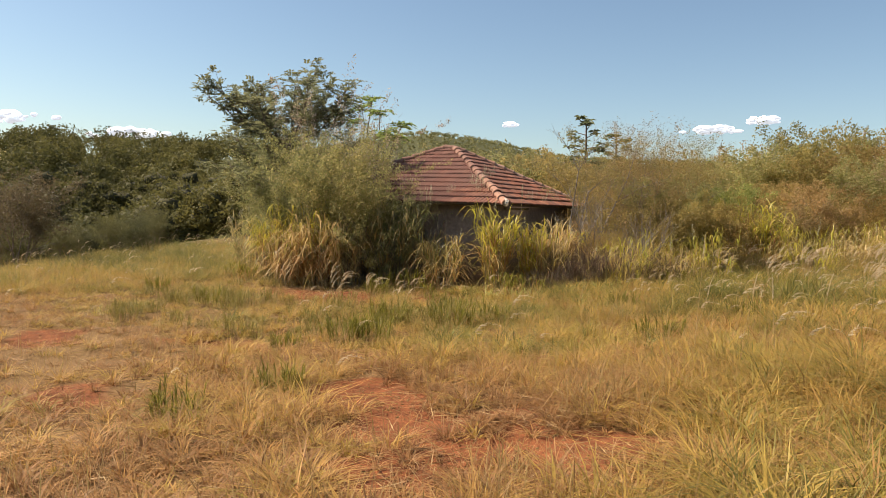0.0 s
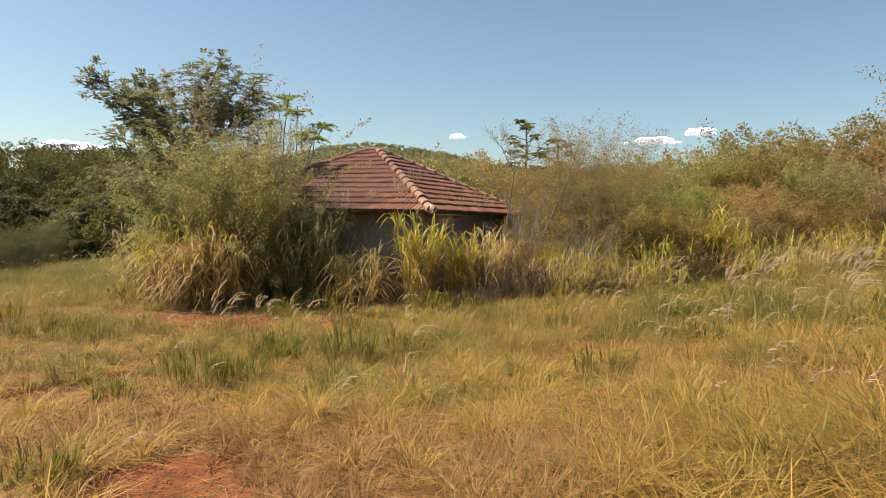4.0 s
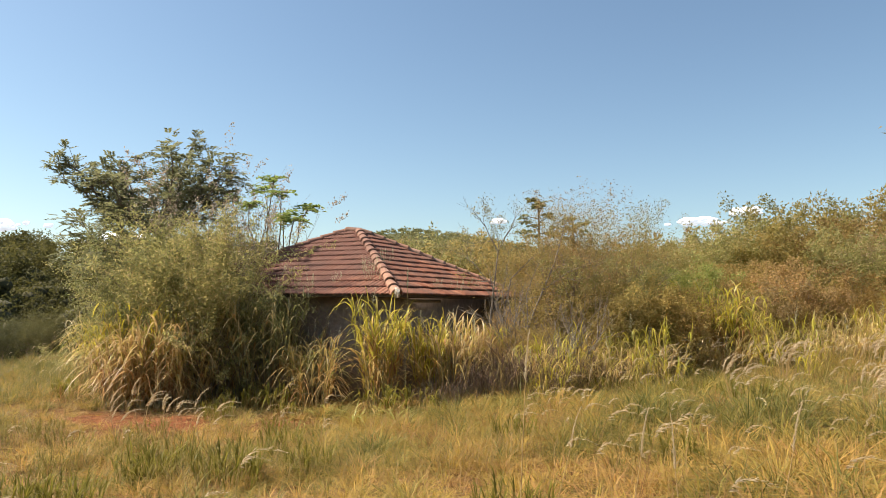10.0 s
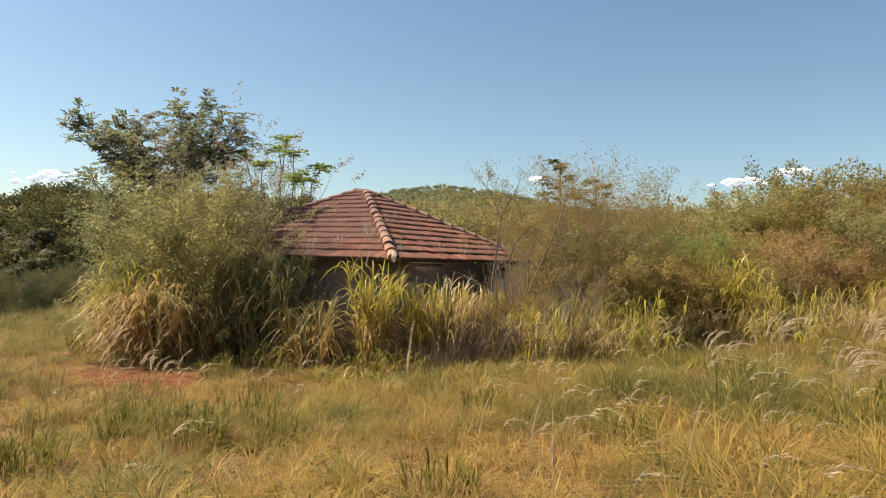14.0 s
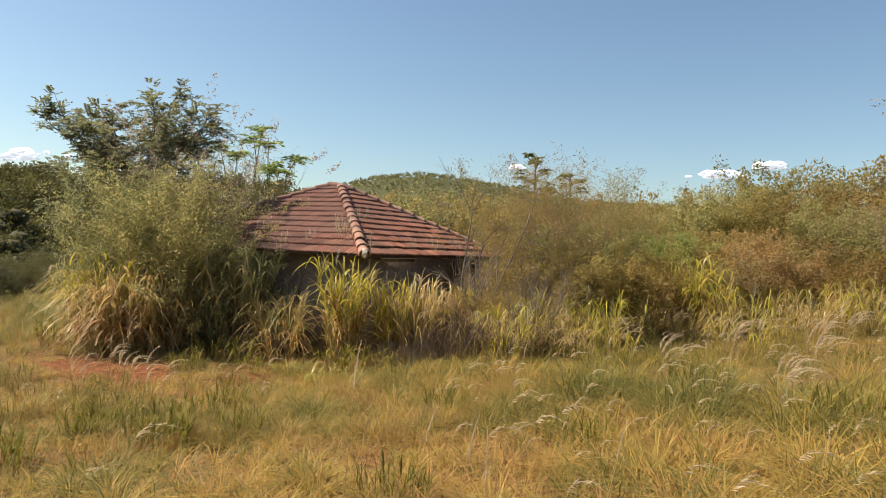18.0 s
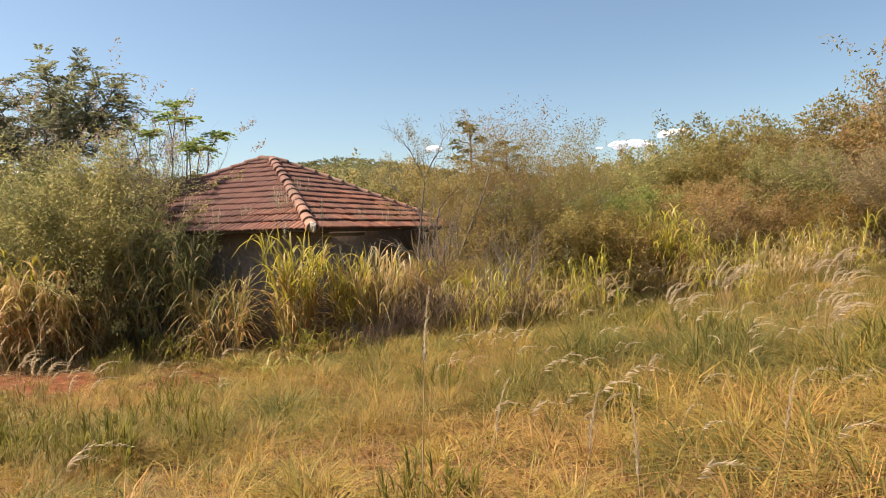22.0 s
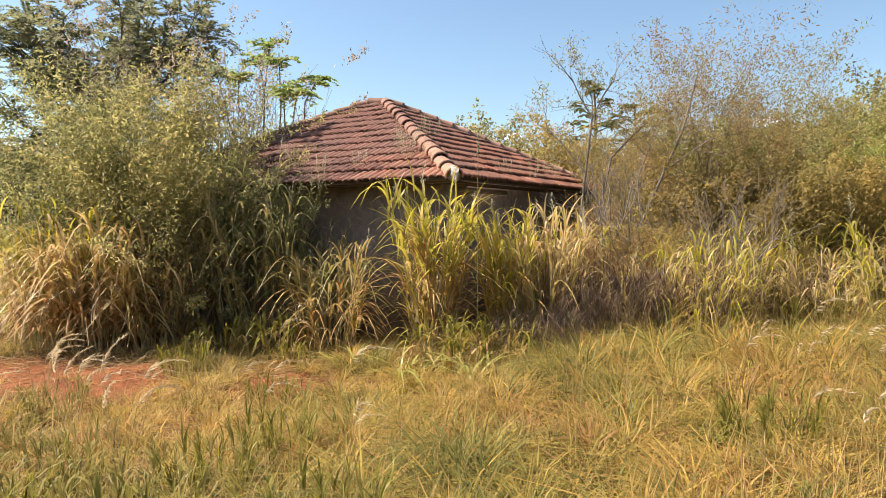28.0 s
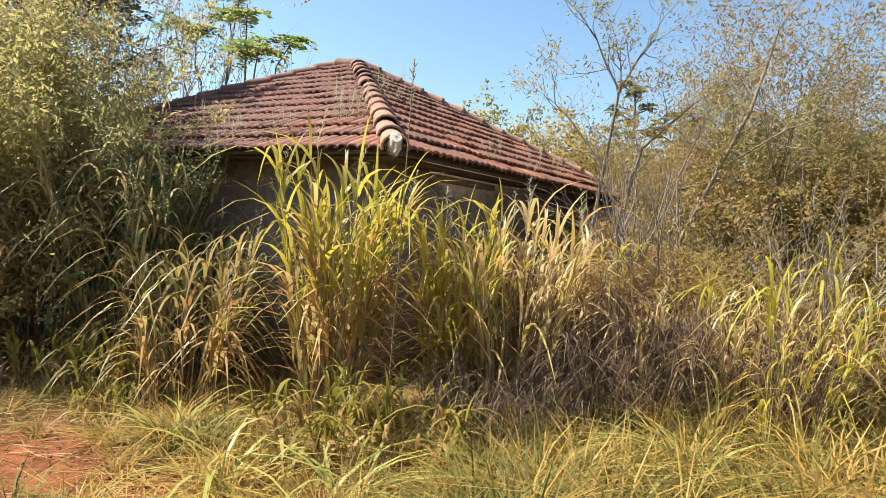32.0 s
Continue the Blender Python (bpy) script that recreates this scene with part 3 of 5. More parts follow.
# broken mortar plug and pale tile end at the eave corner
cap = bmesh.new()
bmesh.ops.create_icosphere(cap, subdivisions=3, radius=1, matrix=Matrix.Translation((0.0, 0.0, H + 0.045)) @ Matrix.Rotation(radians(-45), 4, "Z") @ Matrix.Diagonal((0.125, 0.07, 0.10, 1)))
for v in cap.verts:
    v.co += noise.noise_vector(v.co * 14) * 0.03
me = bpy.data.meshes.new("mortar_plug")
cap.to_mesh(me)
cap.free()
me.materials.append(M["mortar"])
plug = new("mortar_plug", me)
plug.parent = near_hip

# thin dark sheets added to stand in for the shade under the eaves
part("eave_shade_sheet", box_np(-W + 0.14, 0.14, H - 0.05, -0.14, 0.62, H - 0.03), M["timber"], house)
part("eave_shade_sheet", box_np(-0.62, 0.625, H - 0.05, -0.14, L - 0.14, H - 0.03), M["timber"], house)
part("wall_plate", box_np(-0.5, 1.0, 2.20, -0.44, 2.6, 2.27), M["grey_wood"], house, "pale weathered timber along the wall top")


# ---------------------------------------------------------------- plants
def plant(name, rng, stems, height, lean, depth, puffs, per, puff, leaf_size, aspect, leaf_mat, stem_mat, label, category, radius=0.02, spread=0.6, rise=0.12, kids=2, start=0.25, shrink=0.62, droop=-0.1, reach=0.55, group="", squash=1.0, flat=0.7, thin=0.4, near=False, spray=1.0):
    """A tree or shrub: branches, and a crown of leaves gathered in sprays along the twigs."""
    segs, tips = [], []
    for k in range(stems):
        a = 2 * math.pi * (k + rng.uniform(-0.3, 0.3)) / max(stems, 1)
        d = (math.cos(a) * lean * rng.uniform(0.3, 1.2), math.sin(a) * lean * rng.uniform(0.3, 1.2), 1)
        o = (math.cos(a) * 0.12 * (stems > 1), math.sin(a) * 0.12 * (stems > 1), -0.1)
        grow(rng, o, d, height * reach * rng.uniform(0.7, 1.1), radius * rng.uniform(0.7, 1.1), depth, segs, tips, spread, rise, kids, 0.14, shrink)
    tips = np.array(tips)
    top = np.percentile(tips[:, 2], 95)
    tips = tips[tips[:, 2] < top]
    k = height / max(top, 0.1)
    segs = np.array(segs)
    segs[:, :6] *= k
    tips[:, :3] *= k
    segs[:, (0, 1, 3, 4)] *= squash
    tips[:, :2] *= squash
    segs = segs[segs[:, 5] < height * (0.93 if stems < 9 else 1.0)]
    # keep the stouter branches; the finest twigs vanish among the leaves
    order = np.argsort(-segs[:, 6])
    segs = segs[order[: max(40, int(len(segs) * thin))]]
    tips = tips[tips[:, 2] > start * height * rng.uniform(0, 1, len(tips))]
    heads = tips[rng.integers(0, len(tips), puffs)]
    idx = np.repeat(np.arange(puffs), per)
    n = len(idx)
    wide = puff * rng.uniform(0.55, 1.35, puffs)[idx, None]
    out = unit(rng.normal(size=(n, 3))) * rng.uniform(0.05, 1, (n, 1)) ** 0.5
    far_out = rng.uniform(-1.2, 1.0, (n, 1))
    p = heads[idx, :3] + heads[idx, 3:] * far_out * wide * 2.6 * spray + out * wide * (1.25 - 0.55 * far_out) * np.array([1, 1, flat])
    ax = out * 0.4 + heads[idx, 3:] * 0.2 + rng.normal(size=(n, 3)) * 0.7 + np.array([0, 0, droop])
    face = unit(out + np.array([0, 0, 0.35]))
    size = leaf_size * rng.uniform(0.6, 1.3, n)
    ob = thing(name, (0, 0, 0), label, category, group)
    wood = part("branchwork" if stems > 1 else "trunk", tubes(segs, 4 if near else 3), stem_mat, ob, "", True)
    if stems > 9:
        tagged(wood, kind="stuff")
    part("crown", leaf_quads(p, ax, size, aspect, rng, 0.25, face) if near else leaf_tris(p, ax, size, aspect * 1.4, rng, face), leaf_mat, ob)
    return ob


def put(ob, x, y, turn=0.0, s=1.0, dz=0.0):
    ob.location = (x, y, gz(x, y) + dz - 0.02)
    ob.rotation_euler = (0, 0, turn)
    ob.scale = (s, s, s)
    return ob


def again(ob, x, y, turn=0.0, s=1.0, dz=0.0):
    c = copy_thing(ob, pose(x, y, gz(x, y) + dz - 0.02, 0, 0, math.degrees(turn)))
    c.scale = (s, s, s)
    return c


R = np.random.default_rng

# big open-crowned tree beside the house
def fronds(roots, dirs, rng, length, pairs, leaflet, aspect, droop):
    """Feathered leaves: leaflets in two rows along arching ribs."""
    n = len(roots)
    d = unit(dirs)
    side = unit(np.cross(d, np.array([0, 0, 1.0])) + 1e-6)
    ln = length * rng.uniform(0.7, 1.25, (n, 1, 1))
    t = np.repeat(np.linspace(0.15, 1.0, pairs), 2)[None, :, None]
    sgn = np.tile([1.0, -1.0], pairs)[None, :, None]
    p = roots[:, None] + d[:, None] * ln * t - np.array([0, 0, 1.0]) * ln * droop * t**2
    ax = side[:, None] * sgn + d[:, None] * 0.55 - np.array([0, 0, 0.35 * droop]) + rng.normal(0, 0.12, (n, 2 * pairs, 3))
    up = np.repeat(np.cross(side, d)[:, None], 2 * pairs, 1)
    size = leaflet * rng.uniform(0.75, 1.2, n * 2 * pairs)
    return leaf_quads(p.reshape(-1, 3), ax.reshape(-1, 3), size, aspect, rng, 0.12, up.reshape(-1, 3))


def limb_points(a, b, rng, n=6, sag=0.25, wobble=0.07):
    """A bending limb from a to b, rising late."""
    a, b = np.array(a, float), np.array(b, float)
    t = np.linspace(0, 1, n)[:, None]
    p = a + (b - a) * t
    p[:, 2] -= (np.sin(t[:, 0] * math.pi)) * sag
    p[1:-1] += rng.normal(0, wobble, (n - 2, 3))
    return p


def limb_segs(p, r0, r1):
    r = np.linspace(r0, r1, len(p))
    return [(*p[k], *p[k + 1], r[k], r[k + 1]) for k in range(len(p) - 1)]


def acacia_tree(x, y, rng):
    """An open feathery tree: a forked trunk, spreading limbs, level sprays of fine leaves."""
    ob = thing("acacia_tree", (x, y, gz(x, y)), "tall feathery olive green tree with open spreading crown", "tree")
    fork, low = np.array([0.15, 0.1, 4.0]), np.array([0.05, 0.0, 2.1])
    segs = limb_segs(limb_points((0, 0, -0.1), low, rng, 4, 0), 0.13, 0.10) + limb_segs(limb_points(low, fork, rng, 5, 0), 0.10, 0.075)
    ends = []
    for k in range(10):
        a = 0.628 * k + rng.uniform(-0.25, 0.25)
        out, z = rng.uniform(1.1, 2.0), rng.uniform(5.0, 5.8)
        ends.append((fork, (math.cos(a) * out, math.sin(a) * out, z), 0.045))
    ends += [(fork, (0.8, 0.5, 6.3), 0.05), (fork, (0.1, 0.4, 5.9), 0.045), (fork, (-1.6, -1.1, 5.6), 0.045), (fork, (1.2, 0.8, 5.7), 0.045)]
    ends += [(fork, (rng.normal(0, 0.9), rng.normal(0, 0.9), rng.uniform(4.9, 5.9)), 0.03) for _ in range(8)]
    for k in range(14):
        a = 0.45 * k + rng.uniform(-0.3, 0.3)
        z0 = rng.uniform(1.8, 3.6)
        ends.append((low * 0.6 + fork * 0.4 * z0 / 2.6, (math.cos(a) * rng.uniform(1.2, 2.1), math.sin(a) * rng.uniform(1.2, 2.1), z0 + rng.uniform(0.6, 1.3)), 0.035))
    roots, dirs = [], []
    for a, b, r in ends:
        p = limb_points(a, b, rng)
        segs += limb_segs(p, r, 0.012)
        for k in range(2, 6):
            for _ in range(4 if k > 2 else 2):
                d = unit(p[k] - p[k - 1]) * 0.7 + rng.normal(size=3) * np.array([0.75, 0.75, 0.3])
                q = limb_points(p[k], p[k] + unit(d) * rng.uniform(0.35, 0.75), rng, 4, -0.05, 0.03)
                segs += limb_segs(q, 0.010, 0.003)
                for j in range(1, 4):
                    for _ in range(3):
                        roots.append(q[j] + rng.normal(0, 0.04, 3))
                        dirs.append(unit(q[j] - q[j - 1]) * 0.6 + rng.normal(size=3) * np.array([0.7, 0.7, 0.3]))
    part("trunk", tubes(segs, 5), M["bark"], ob, "", True)
    part("crown", fronds(np.array(roots), np.array(dirs), rng, 0.22, 6, 0.095, 0.44, 0.2), M["acacia_leaf"], ob)


acacia_tree(-8.1, 0.4, R(22))

# tangled shrubs that bury the front of the house
BURY = "shrubs before the house"
LEAN = "dense tall green shrub leaning over the roof"
shrub_a = plant("tall_shrub", R(11), 12, 3.9, 0.38, 2, 340, 74, 0.18, 0.070, 0.34, M["shrub_leaf"], M["twig"], LEAN, "shrub", radius=0.022, spread=0.55, start=0.2, group=BURY, thin=0.13, near=True)
put(shrub_a, -4.0, -1.1, 0.0)
shrub_b = plant("tall_shrub", R(12), 13, 4.2, 0.32, 2, 340, 74, 0.17, 0.068, 0.34, M["shrub_leaf"], M["twig"], LEAN, "shrub", radius=0.02, spread=0.5, start=0.15, group=BURY, thin=0.13, near=True)
put(shrub_b, -5.0, -1.2, 1.0)
for x, y, a, k in ((-6.2, -0.9, 2.0, 0.95), (-7.3, -0.7, 3.3, 0.74)):
    again(shrub_a if k > 0.9 else shrub_b, x, y, a, k)
again(shrub_b, -3.2, -0.35, 4.0, 0.6)

# pale dry flower stalks above the shrubs
stalk = plant("dry_stalks", R(14), 9, 5.4, 0.14, 1, 40, 40, 0.10, 0.06, 0.5, M["dry_flower"], M["grey_wood"], "tall thin dry stalks with pale faded flower heads", "shrub", radius=0.022, spread=0.35, start=0.85, reach=0.8, group="dry stalks", thin=0.9, near=True)
put(stalk, -5.3, -0.35, 0.0)
again(stalk, -6.4, -0.3, 1.5, 1.04)
again(stalk, -4.3, -0.25, 2.5, 0.84)
again(stalk, -7.6, 3.0, 4.0, 1.2)
again(stalk, -8.0, 4.6, 0.7, 1.12)

# bright broad-leaved tree behind the roof
def young_tree(x, y, rng):
    """A slim tree with long feathered leaves in loose heads."""
    ob = thing("young_tree", (x, y, gz(x, y)), "slim young tree with bright green feathered leaves", "tree")
    segs, roots, dirs = [], [], []
    heads = ((1.5, -0.7, 4.9), (1.0, -0.3, 5.7), (0.45, 0.0, 6.2), (2.1, -0.9, 4.6), (-0.3, 0.3, 5.9), (1.6, 0.4, 5.2), (0.2, -0.8, 5.2), (-0.7, -0.7, 5.5))
    for k, h in enumerate(heads):
        a = (0.0, 0.0, -0.1) if k < 3 else (h[0] * 0.3, h[1] * 0.3, 3.0)
        p = limb_points(a, h, rng, 6, 0.1 if k < 3 else 0.25)
        segs += limb_segs(p, 0.045 if k < 3 else 0.025, 0.012)
        for _ in range(17):
            a = rng.uniform(0, 6.283)
            roots.append(p[-1] * 0.85 + p[-2] * 0.15 + rng.normal(0, 0.05, 3))
            dirs.append((math.cos(a), math.sin(a), rng.uniform(-0.1, 0.8)))
    part("trunk", tubes(segs, 5), M["bark"], ob, "", True)
    part("crown", fronds(np.array(roots), np.array(dirs, float), rng, 0.42, 7, 0.15, 0.46, 0.4), M["young_leaf"], ob)


young_tree(-7.9, 4.3, R(15))

# slender trees by the far corner of the roof
SLIM = "slender tree with thin olive leaves and bare grey limbs"
slim_a = plant("slender_tree", R(21), 3, 4.7, 0.25, 3, 210, 84, 0.17, 0.052, 0.28, M["willow_leaf"], M["twig"], SLIM, "tree", radius=0.04, spread=0.6, start=0.65, droop=-0.3, group="slender trees", thin=0.3, near=True)
put(slim_a, 1.0, 5.9, 0.0, 0.95)
slim_b = plant("slender_tree", R(22), 5, 4.1, 0.42, 3, 230, 84, 0.17, 0.052, 0.28, M["willow_leaf"], M["twig"], SLIM, "tree", radius=0.035, spread=0.65, start=0.6, droop=-0.3, group="slender trees", thin=0.3, near=True)
put(slim_b, 2.5, 3.6, 2.0)
again(slim_b, 3.3, 4.4, 4.0, 0.95)
again(slim_a, 2.0, 5.4, 1.0, 0.85)
bare_bush = plant("bare_bush", R(23), 9, 3.0, 0.6, 2, 26, 14, 0.14, 0.06, 0.25, M["tan_leaf"], M["grey_wood"], "leafless grey brown bush with slanting thin branches", "bush", radius=0.024, spread=0.45, start=0.5, group="bare bushes", thin=0.4, near=True)
put(bare_bush, 1.9, 2.4, 0.0)
again(bare_bush, 1.2, 3.6, 2.0, 0.85)
again(bare_bush, 3.0, 1.6, 4.0, 0.8)



def forked_tree(x, y, limbs, rng, label):
    """A slim leaning tree: bare limbs that fork, with thin twigs and few leaves at the ends."""
    ob = thing("forked_tree", (x, y, gz(x, y)), label, "tree", "forked trees")
    for pts, r in limbs:
        r *= 0.62
        segs, tips = [], []
        for k in range(len(pts) - 1):
            segs.append((*pts[k], *pts[k + 1], r * (1 - 0.6 * k / len(pts)), r * (1 - 0.6 * (k + 1) / len(pts))))
            for _ in range(2):
                f = rng.uniform(0.3, 1.0)
                q = np.array(pts[k]) * (1 - f) + np.array(pts[k + 1]) * f
                if q[2] > 1.5:
                    grow(rng, q, unit(np.array(pts[k + 1], float) - np.array(pts[k])) + rng.normal(size=3) * 0.6, 0.6, 0.007, 1, segs, tips, 0.5, 0.05, 1)
        grow(rng, pts[-1], unit(np.array(pts[-1], float) - np.array(pts[-2])), 0.45, r * 0.4, 1, segs, tips, 0.6, 0.05, 2)
        part("limb", tubes(segs, 5), M["grey_wood"], ob, "", True)
        h = np.array(tips)
        h = h[rng.integers(0, len(h), 16)]
        i = np.repeat(np.arange(16), 26)
        o = unit(rng.normal(size=(len(i), 3))) * rng.uniform(0.2, 1, (len(i), 1))
        part("foliage", leaf_quads(h[i, :3] + o * 0.2, rng.normal(size=o.shape) + np.array([0, 0, -0.4]), rng.uniform(0.04, 0.075, len(i)), 0.26, rng, 0.25, o), M["willow_leaf"], ob)


BARE_LIMB = "slim leaning tree with bare grey forking limbs"
forked_tree(0.85, 2.8, [([(0, 0, -0.1), (-0.09, 0, 1.6), (0.09, 0.05, 3.2)], 0.045), ([(0.09, 0.05, 3.15), (-0.1, 0, 3.5), (-0.22, -0.05, 3.8)], 0.024), ([(0.09, 0.05, 3.15), (0.25, 0.1, 3.5), (0.4, 0.2, 3.75)], 0.024), ([(-0.02, 0, 2.3), (-0.4, -0.1, 2.8), (-0.6, -0.15, 3.0)], 0.016)], R(151), BARE_LIMB)
forked_tree(1.2, 2.9, [([(0, 0, -0.1), (-0.17, 0, 1.6), (0, 0.1, 2.5), (0.5, 0.2, 3.0)], 0.04), ([(-0.1, 0, 1.2), (-0.4, 0.1, 2.0), (-0.6, 0.2, 2.6)], 0.02)], R(152), BARE_LIMB)
forked_tree(1.5, 2.6, [([(0, 0, -0.1), (0.28, 0, 1.4), (0.6, 0.1, 2.2), (0.85, 0.15, 2.8), (1.0, 0.3, 3.5)], 0.045), ([(0.28, 0, 1.4), (0.2, 0.1, 2.1), (0.4, 0.2, 2.7)], 0.022), ([(0.6, 0.1, 2.2), (1.2, 0.1, 2.6), (1.7, 0.2, 2.8)], 0.018)], R(153), BARE_LIMB)

# thicket on the slope
THICK = "thicket on the slope"
SCRUB = (
    ("olive_leaf", 9, 3.0, 0.5, "rounded olive green scrub bush with fine leaves", 0.1),
    ("tan_leaf", 10, 2.8, 0.5, "half dry brownish scrub bush with bare twigs", 0.35),
    ("shrub_leaf", 8, 3.3, 0.4, "dark green scrub bush with small leaves", 0.1),
    ("bright_leaf", 8, 3.1, 0.4, "yellow green leafy scrub bush", 0.1),
    ("gold_leaf", 9, 3.2, 0.4, "tall golden olive scrub bush with a ragged top", 0.12),
)
protos = [
    plant("thicket_bush", R(31 + k), stems, h, lean, 2, 170, 78, 0.19, 0.064, 0.46, M[m], M["twig"], lab, "bush", radius=0.018, spread=0.62, start=0.06, group=THICK, thin=thin, spray=0.5)
    for k, (m, stems, h, lean, lab, thin) in enumerate(SCRUB)
]
light = [
    plant("thicket_bush", R(41 + k), 7, 3.0, 0.5, 2, 110, 44, 0.22, 0.085, 0.5, M[m], M["twig"], lab, "bush", radius=0.018, start=0.06, group=THICK, thin=0.08, spray=0.45)
    for k, (m, lab) in enumerate((("olive_leaf", "rounded olive green scrub bush with fine leaves"), ("tan_leaf", "half dry brownish scrub bush with bare twigs"), ("gold_leaf", "golden olive scrub bush with a ragged top")))
]
SKY_YAW = (-14, -11.5, -9.5, -7.5, -5.5, -2, 0, 2.5, 5, 7.5, 9.7, 12, 14.5, 17.5, 20.4, 24, 30)
SKY_ELEV = (13, 11, 9.5, 8, 8, 7.8, 7.6, 7.1, 6.4, 6.0, 5.5, 7.2, 7.1, 7.6, 6.6, 6.0, 5.6)


def room_above(x, y):
    """How tall scrub grows at a place, by the thicket's rounded top line."""
    yaw, r = math.degrees(math.atan2(7 - x, y + 12)), math.hypot(x - 7, y + 12)
    return 2.2 + math.tan(math.radians(float(np.interp(yaw, SKY_YAW, SKY_ELEV)))) * r - gz(x, y)


put(light[0], 4.4, 3.4, 0.0, 0.6)
put(light[1], 6.4, 6.2, 0.0, 0.6)
put(light[2], 9.0, 9.6, 0.0, 0.6)
rg = R(77)
used = [False] * 5
spots = []
EDGE_YAW, EDGE_R = (-26, -18, -10, -2.7, 4.8, 12.7, 22.9, 30), (22, 22, 22.4, 21, 18, 15.9, 14.6, 22)
for _ in range(4000):
    yaw = rg.uniform(-26, 34)
    r = np.interp(yaw, EDGE_YAW, EDGE_R) + rg.exponential(7.0)
    x, y = 7 - r * math.sin(math.radians(yaw)), -12 + r * math.cos(math.radians(yaw))
    if r > 44 or (-8.6 < x < 1.3 and -1 < y < 8.4) or (y < 8 and x < 8.2 - 8.2 * (y + 11) / 17 + 1.7):
        continue
    if min((math.hypot(x - a, y - b) for a, b in spots), default=9) < 1.15 + 0.02 * r:
        continue
    spots.append((x, y))
    if len(spots) >= 95:
        break
for x, y in spots:
    k = int(rg.choice(5, p=(0.28, 0.22, 0.18, 0.13, 0.19)))
    a, r = rg.uniform(0, 6.28), math.hypot(x - 7, y + 12)
    s = min(room_above(x, y) / 3.15, 1.6) * (rg.uniform(0.82, 1.0) if r > 24 else rg.uniform(0.55, 0.8))
    if math.hypot(x - 7, y + 12) > 29:
        again(light[(0, 1, 0, 2, 2)[k]], x, y, a, s)
    elif used[k]:
        again(protos[k], x, y, a, s)
    else:
        put(protos[k], x, y, a, s)
        used[k] = True
# bushes against the far corner of the house
for k, x, y, s in ((1, 0.75, 3.9, 0.62), (0, 0.6, 5.2, 0.66), (1, 0.8, 2.7, 0.5), (0, 0.75, 6.6, 0.8), (4, 1.9, 4.4, 0.62), (0, 1.0, 4.6, 0.5), (2, 2.6, 6.4, 0.9), (1, 1.5, 1.9, 0.5), (0, 2.2, 2.0, 0.45), (0, 3.5, 3.2, 0.72), (4, 4.0, 3.9, 0.7)):
    again(protos[k], x, y, x * 2, s)
# taller growth behind the house
for k, x, y, s in ((0, -2.0, 10.2, 1.2), (4, -0.3, 9.4, 1.15), (0, 1.2, 9.0, 1.1), (2, 0.5, 11.5, 1.25), (4, -3.6, 11.6, 1.2), (0, 2.6, 8.4, 1.05), (4, -5.2, 10.6, 1.1), (0, -1.6, 12.6, 1.35), (4, 0.0, 13.4, 1.35), (0, -4.6, 13.6, 1.3)):
    again(protos[k], x, y, x * 3 + y, min(s * 0.74, room_above(x, y) / 3.3))
# low fringe along the thicket's foot
for k in range(62):
    yaw = -25 + 0.75 * k
    r = np.interp(yaw, EDGE_YAW, EDGE_R) + rg.uniform(-1.1, 1.4)
    x, y = 7 - r * math.sin(math.radians(yaw)), -12 + r * math.cos(math.radians(yaw))
    if yaw < 21 and x > 8.2 - 8.2 * (y + 11) / 17 + 0.9:
        again(light[int(rg.choice((0, 1, 2)))], x, y, rg.uniform(0, 6.28), rg.uniform(0.38, 0.72))
# taller bushes at the upper edge of the meadow
dry_tall = plant("tall_dry_bush", R(36), 12, 4.6, 0.42, 2, 380, 70, 0.19, 0.075, 0.34, M["haze_leaf"], M["twig"], "tall half bare pinkish brown bush above the meadow", "bush", radius=0.025, spread=0.6, start=0.1, group=THICK, thin=0.18)
put(dry_tall, 10.4, 8.2, 0.0, 0.66)
for x, y, s in ((12.0, 7.6, 1.05), (13.5, 8.2, 1.3), (9.2, 10.6, 0.62), (12.6, 10.2, 1.1)):
    again(dry_tall, x, y, x, s)
# brownish thin tree and a round bush at the field's lower edge
vale_tree = plant("valley_tree", R(38), 6, 5.0, 0.5, 2, 150, 60, 0.34, 0.12, 0.4, M["umber_leaf"], M["twig"], "dull brownish green tree standing below the field", "tree", radius=0.05, start=0.3, group="trees below the field", thin=0.3)
put(vale_tree, -16.2, -3.4, 0.0, 0.62)
again(vale_tree, -17.2, -5.6, 2.0, 0.66)
again(vale_tree, -20.5, -2.2, 4.0, 0.7)
# dark bushes beyond the field's lower edge
vale = plant("valley_bush", R(37), 9, 3.2, 0.45, 2, 120, 85, 0.28, 0.07, 0.5, M["vale_leaf"], M["twig"], "dense dark green bush below the edge of the field", "bush", radius=0.02, start=0.05, group="bushes in the valley", thin=0.1)
put(vale, -16.4, 0.2, 0.0, 0.48)
for x, y, s in ((-17.6, 1.7, 0.5), (-18.9, 3.4, 0.5), (-20.5, 5.2, 0.6), (-19.8, 0.0, 0.55), (-18.3, -2.4, 0.55), (-22.0, -0.8, 0.7), (-23.5, 3.0, 0.7), (-17.0, -7.6, 0.55), (-19.5, -6.0, 0.6), (-15.0, 6.5, 0.5), (-12.6, 6.4, 0.5), (-21.5, -4.5, 0.65)):
    again(vale, x, y, x * 3, s)


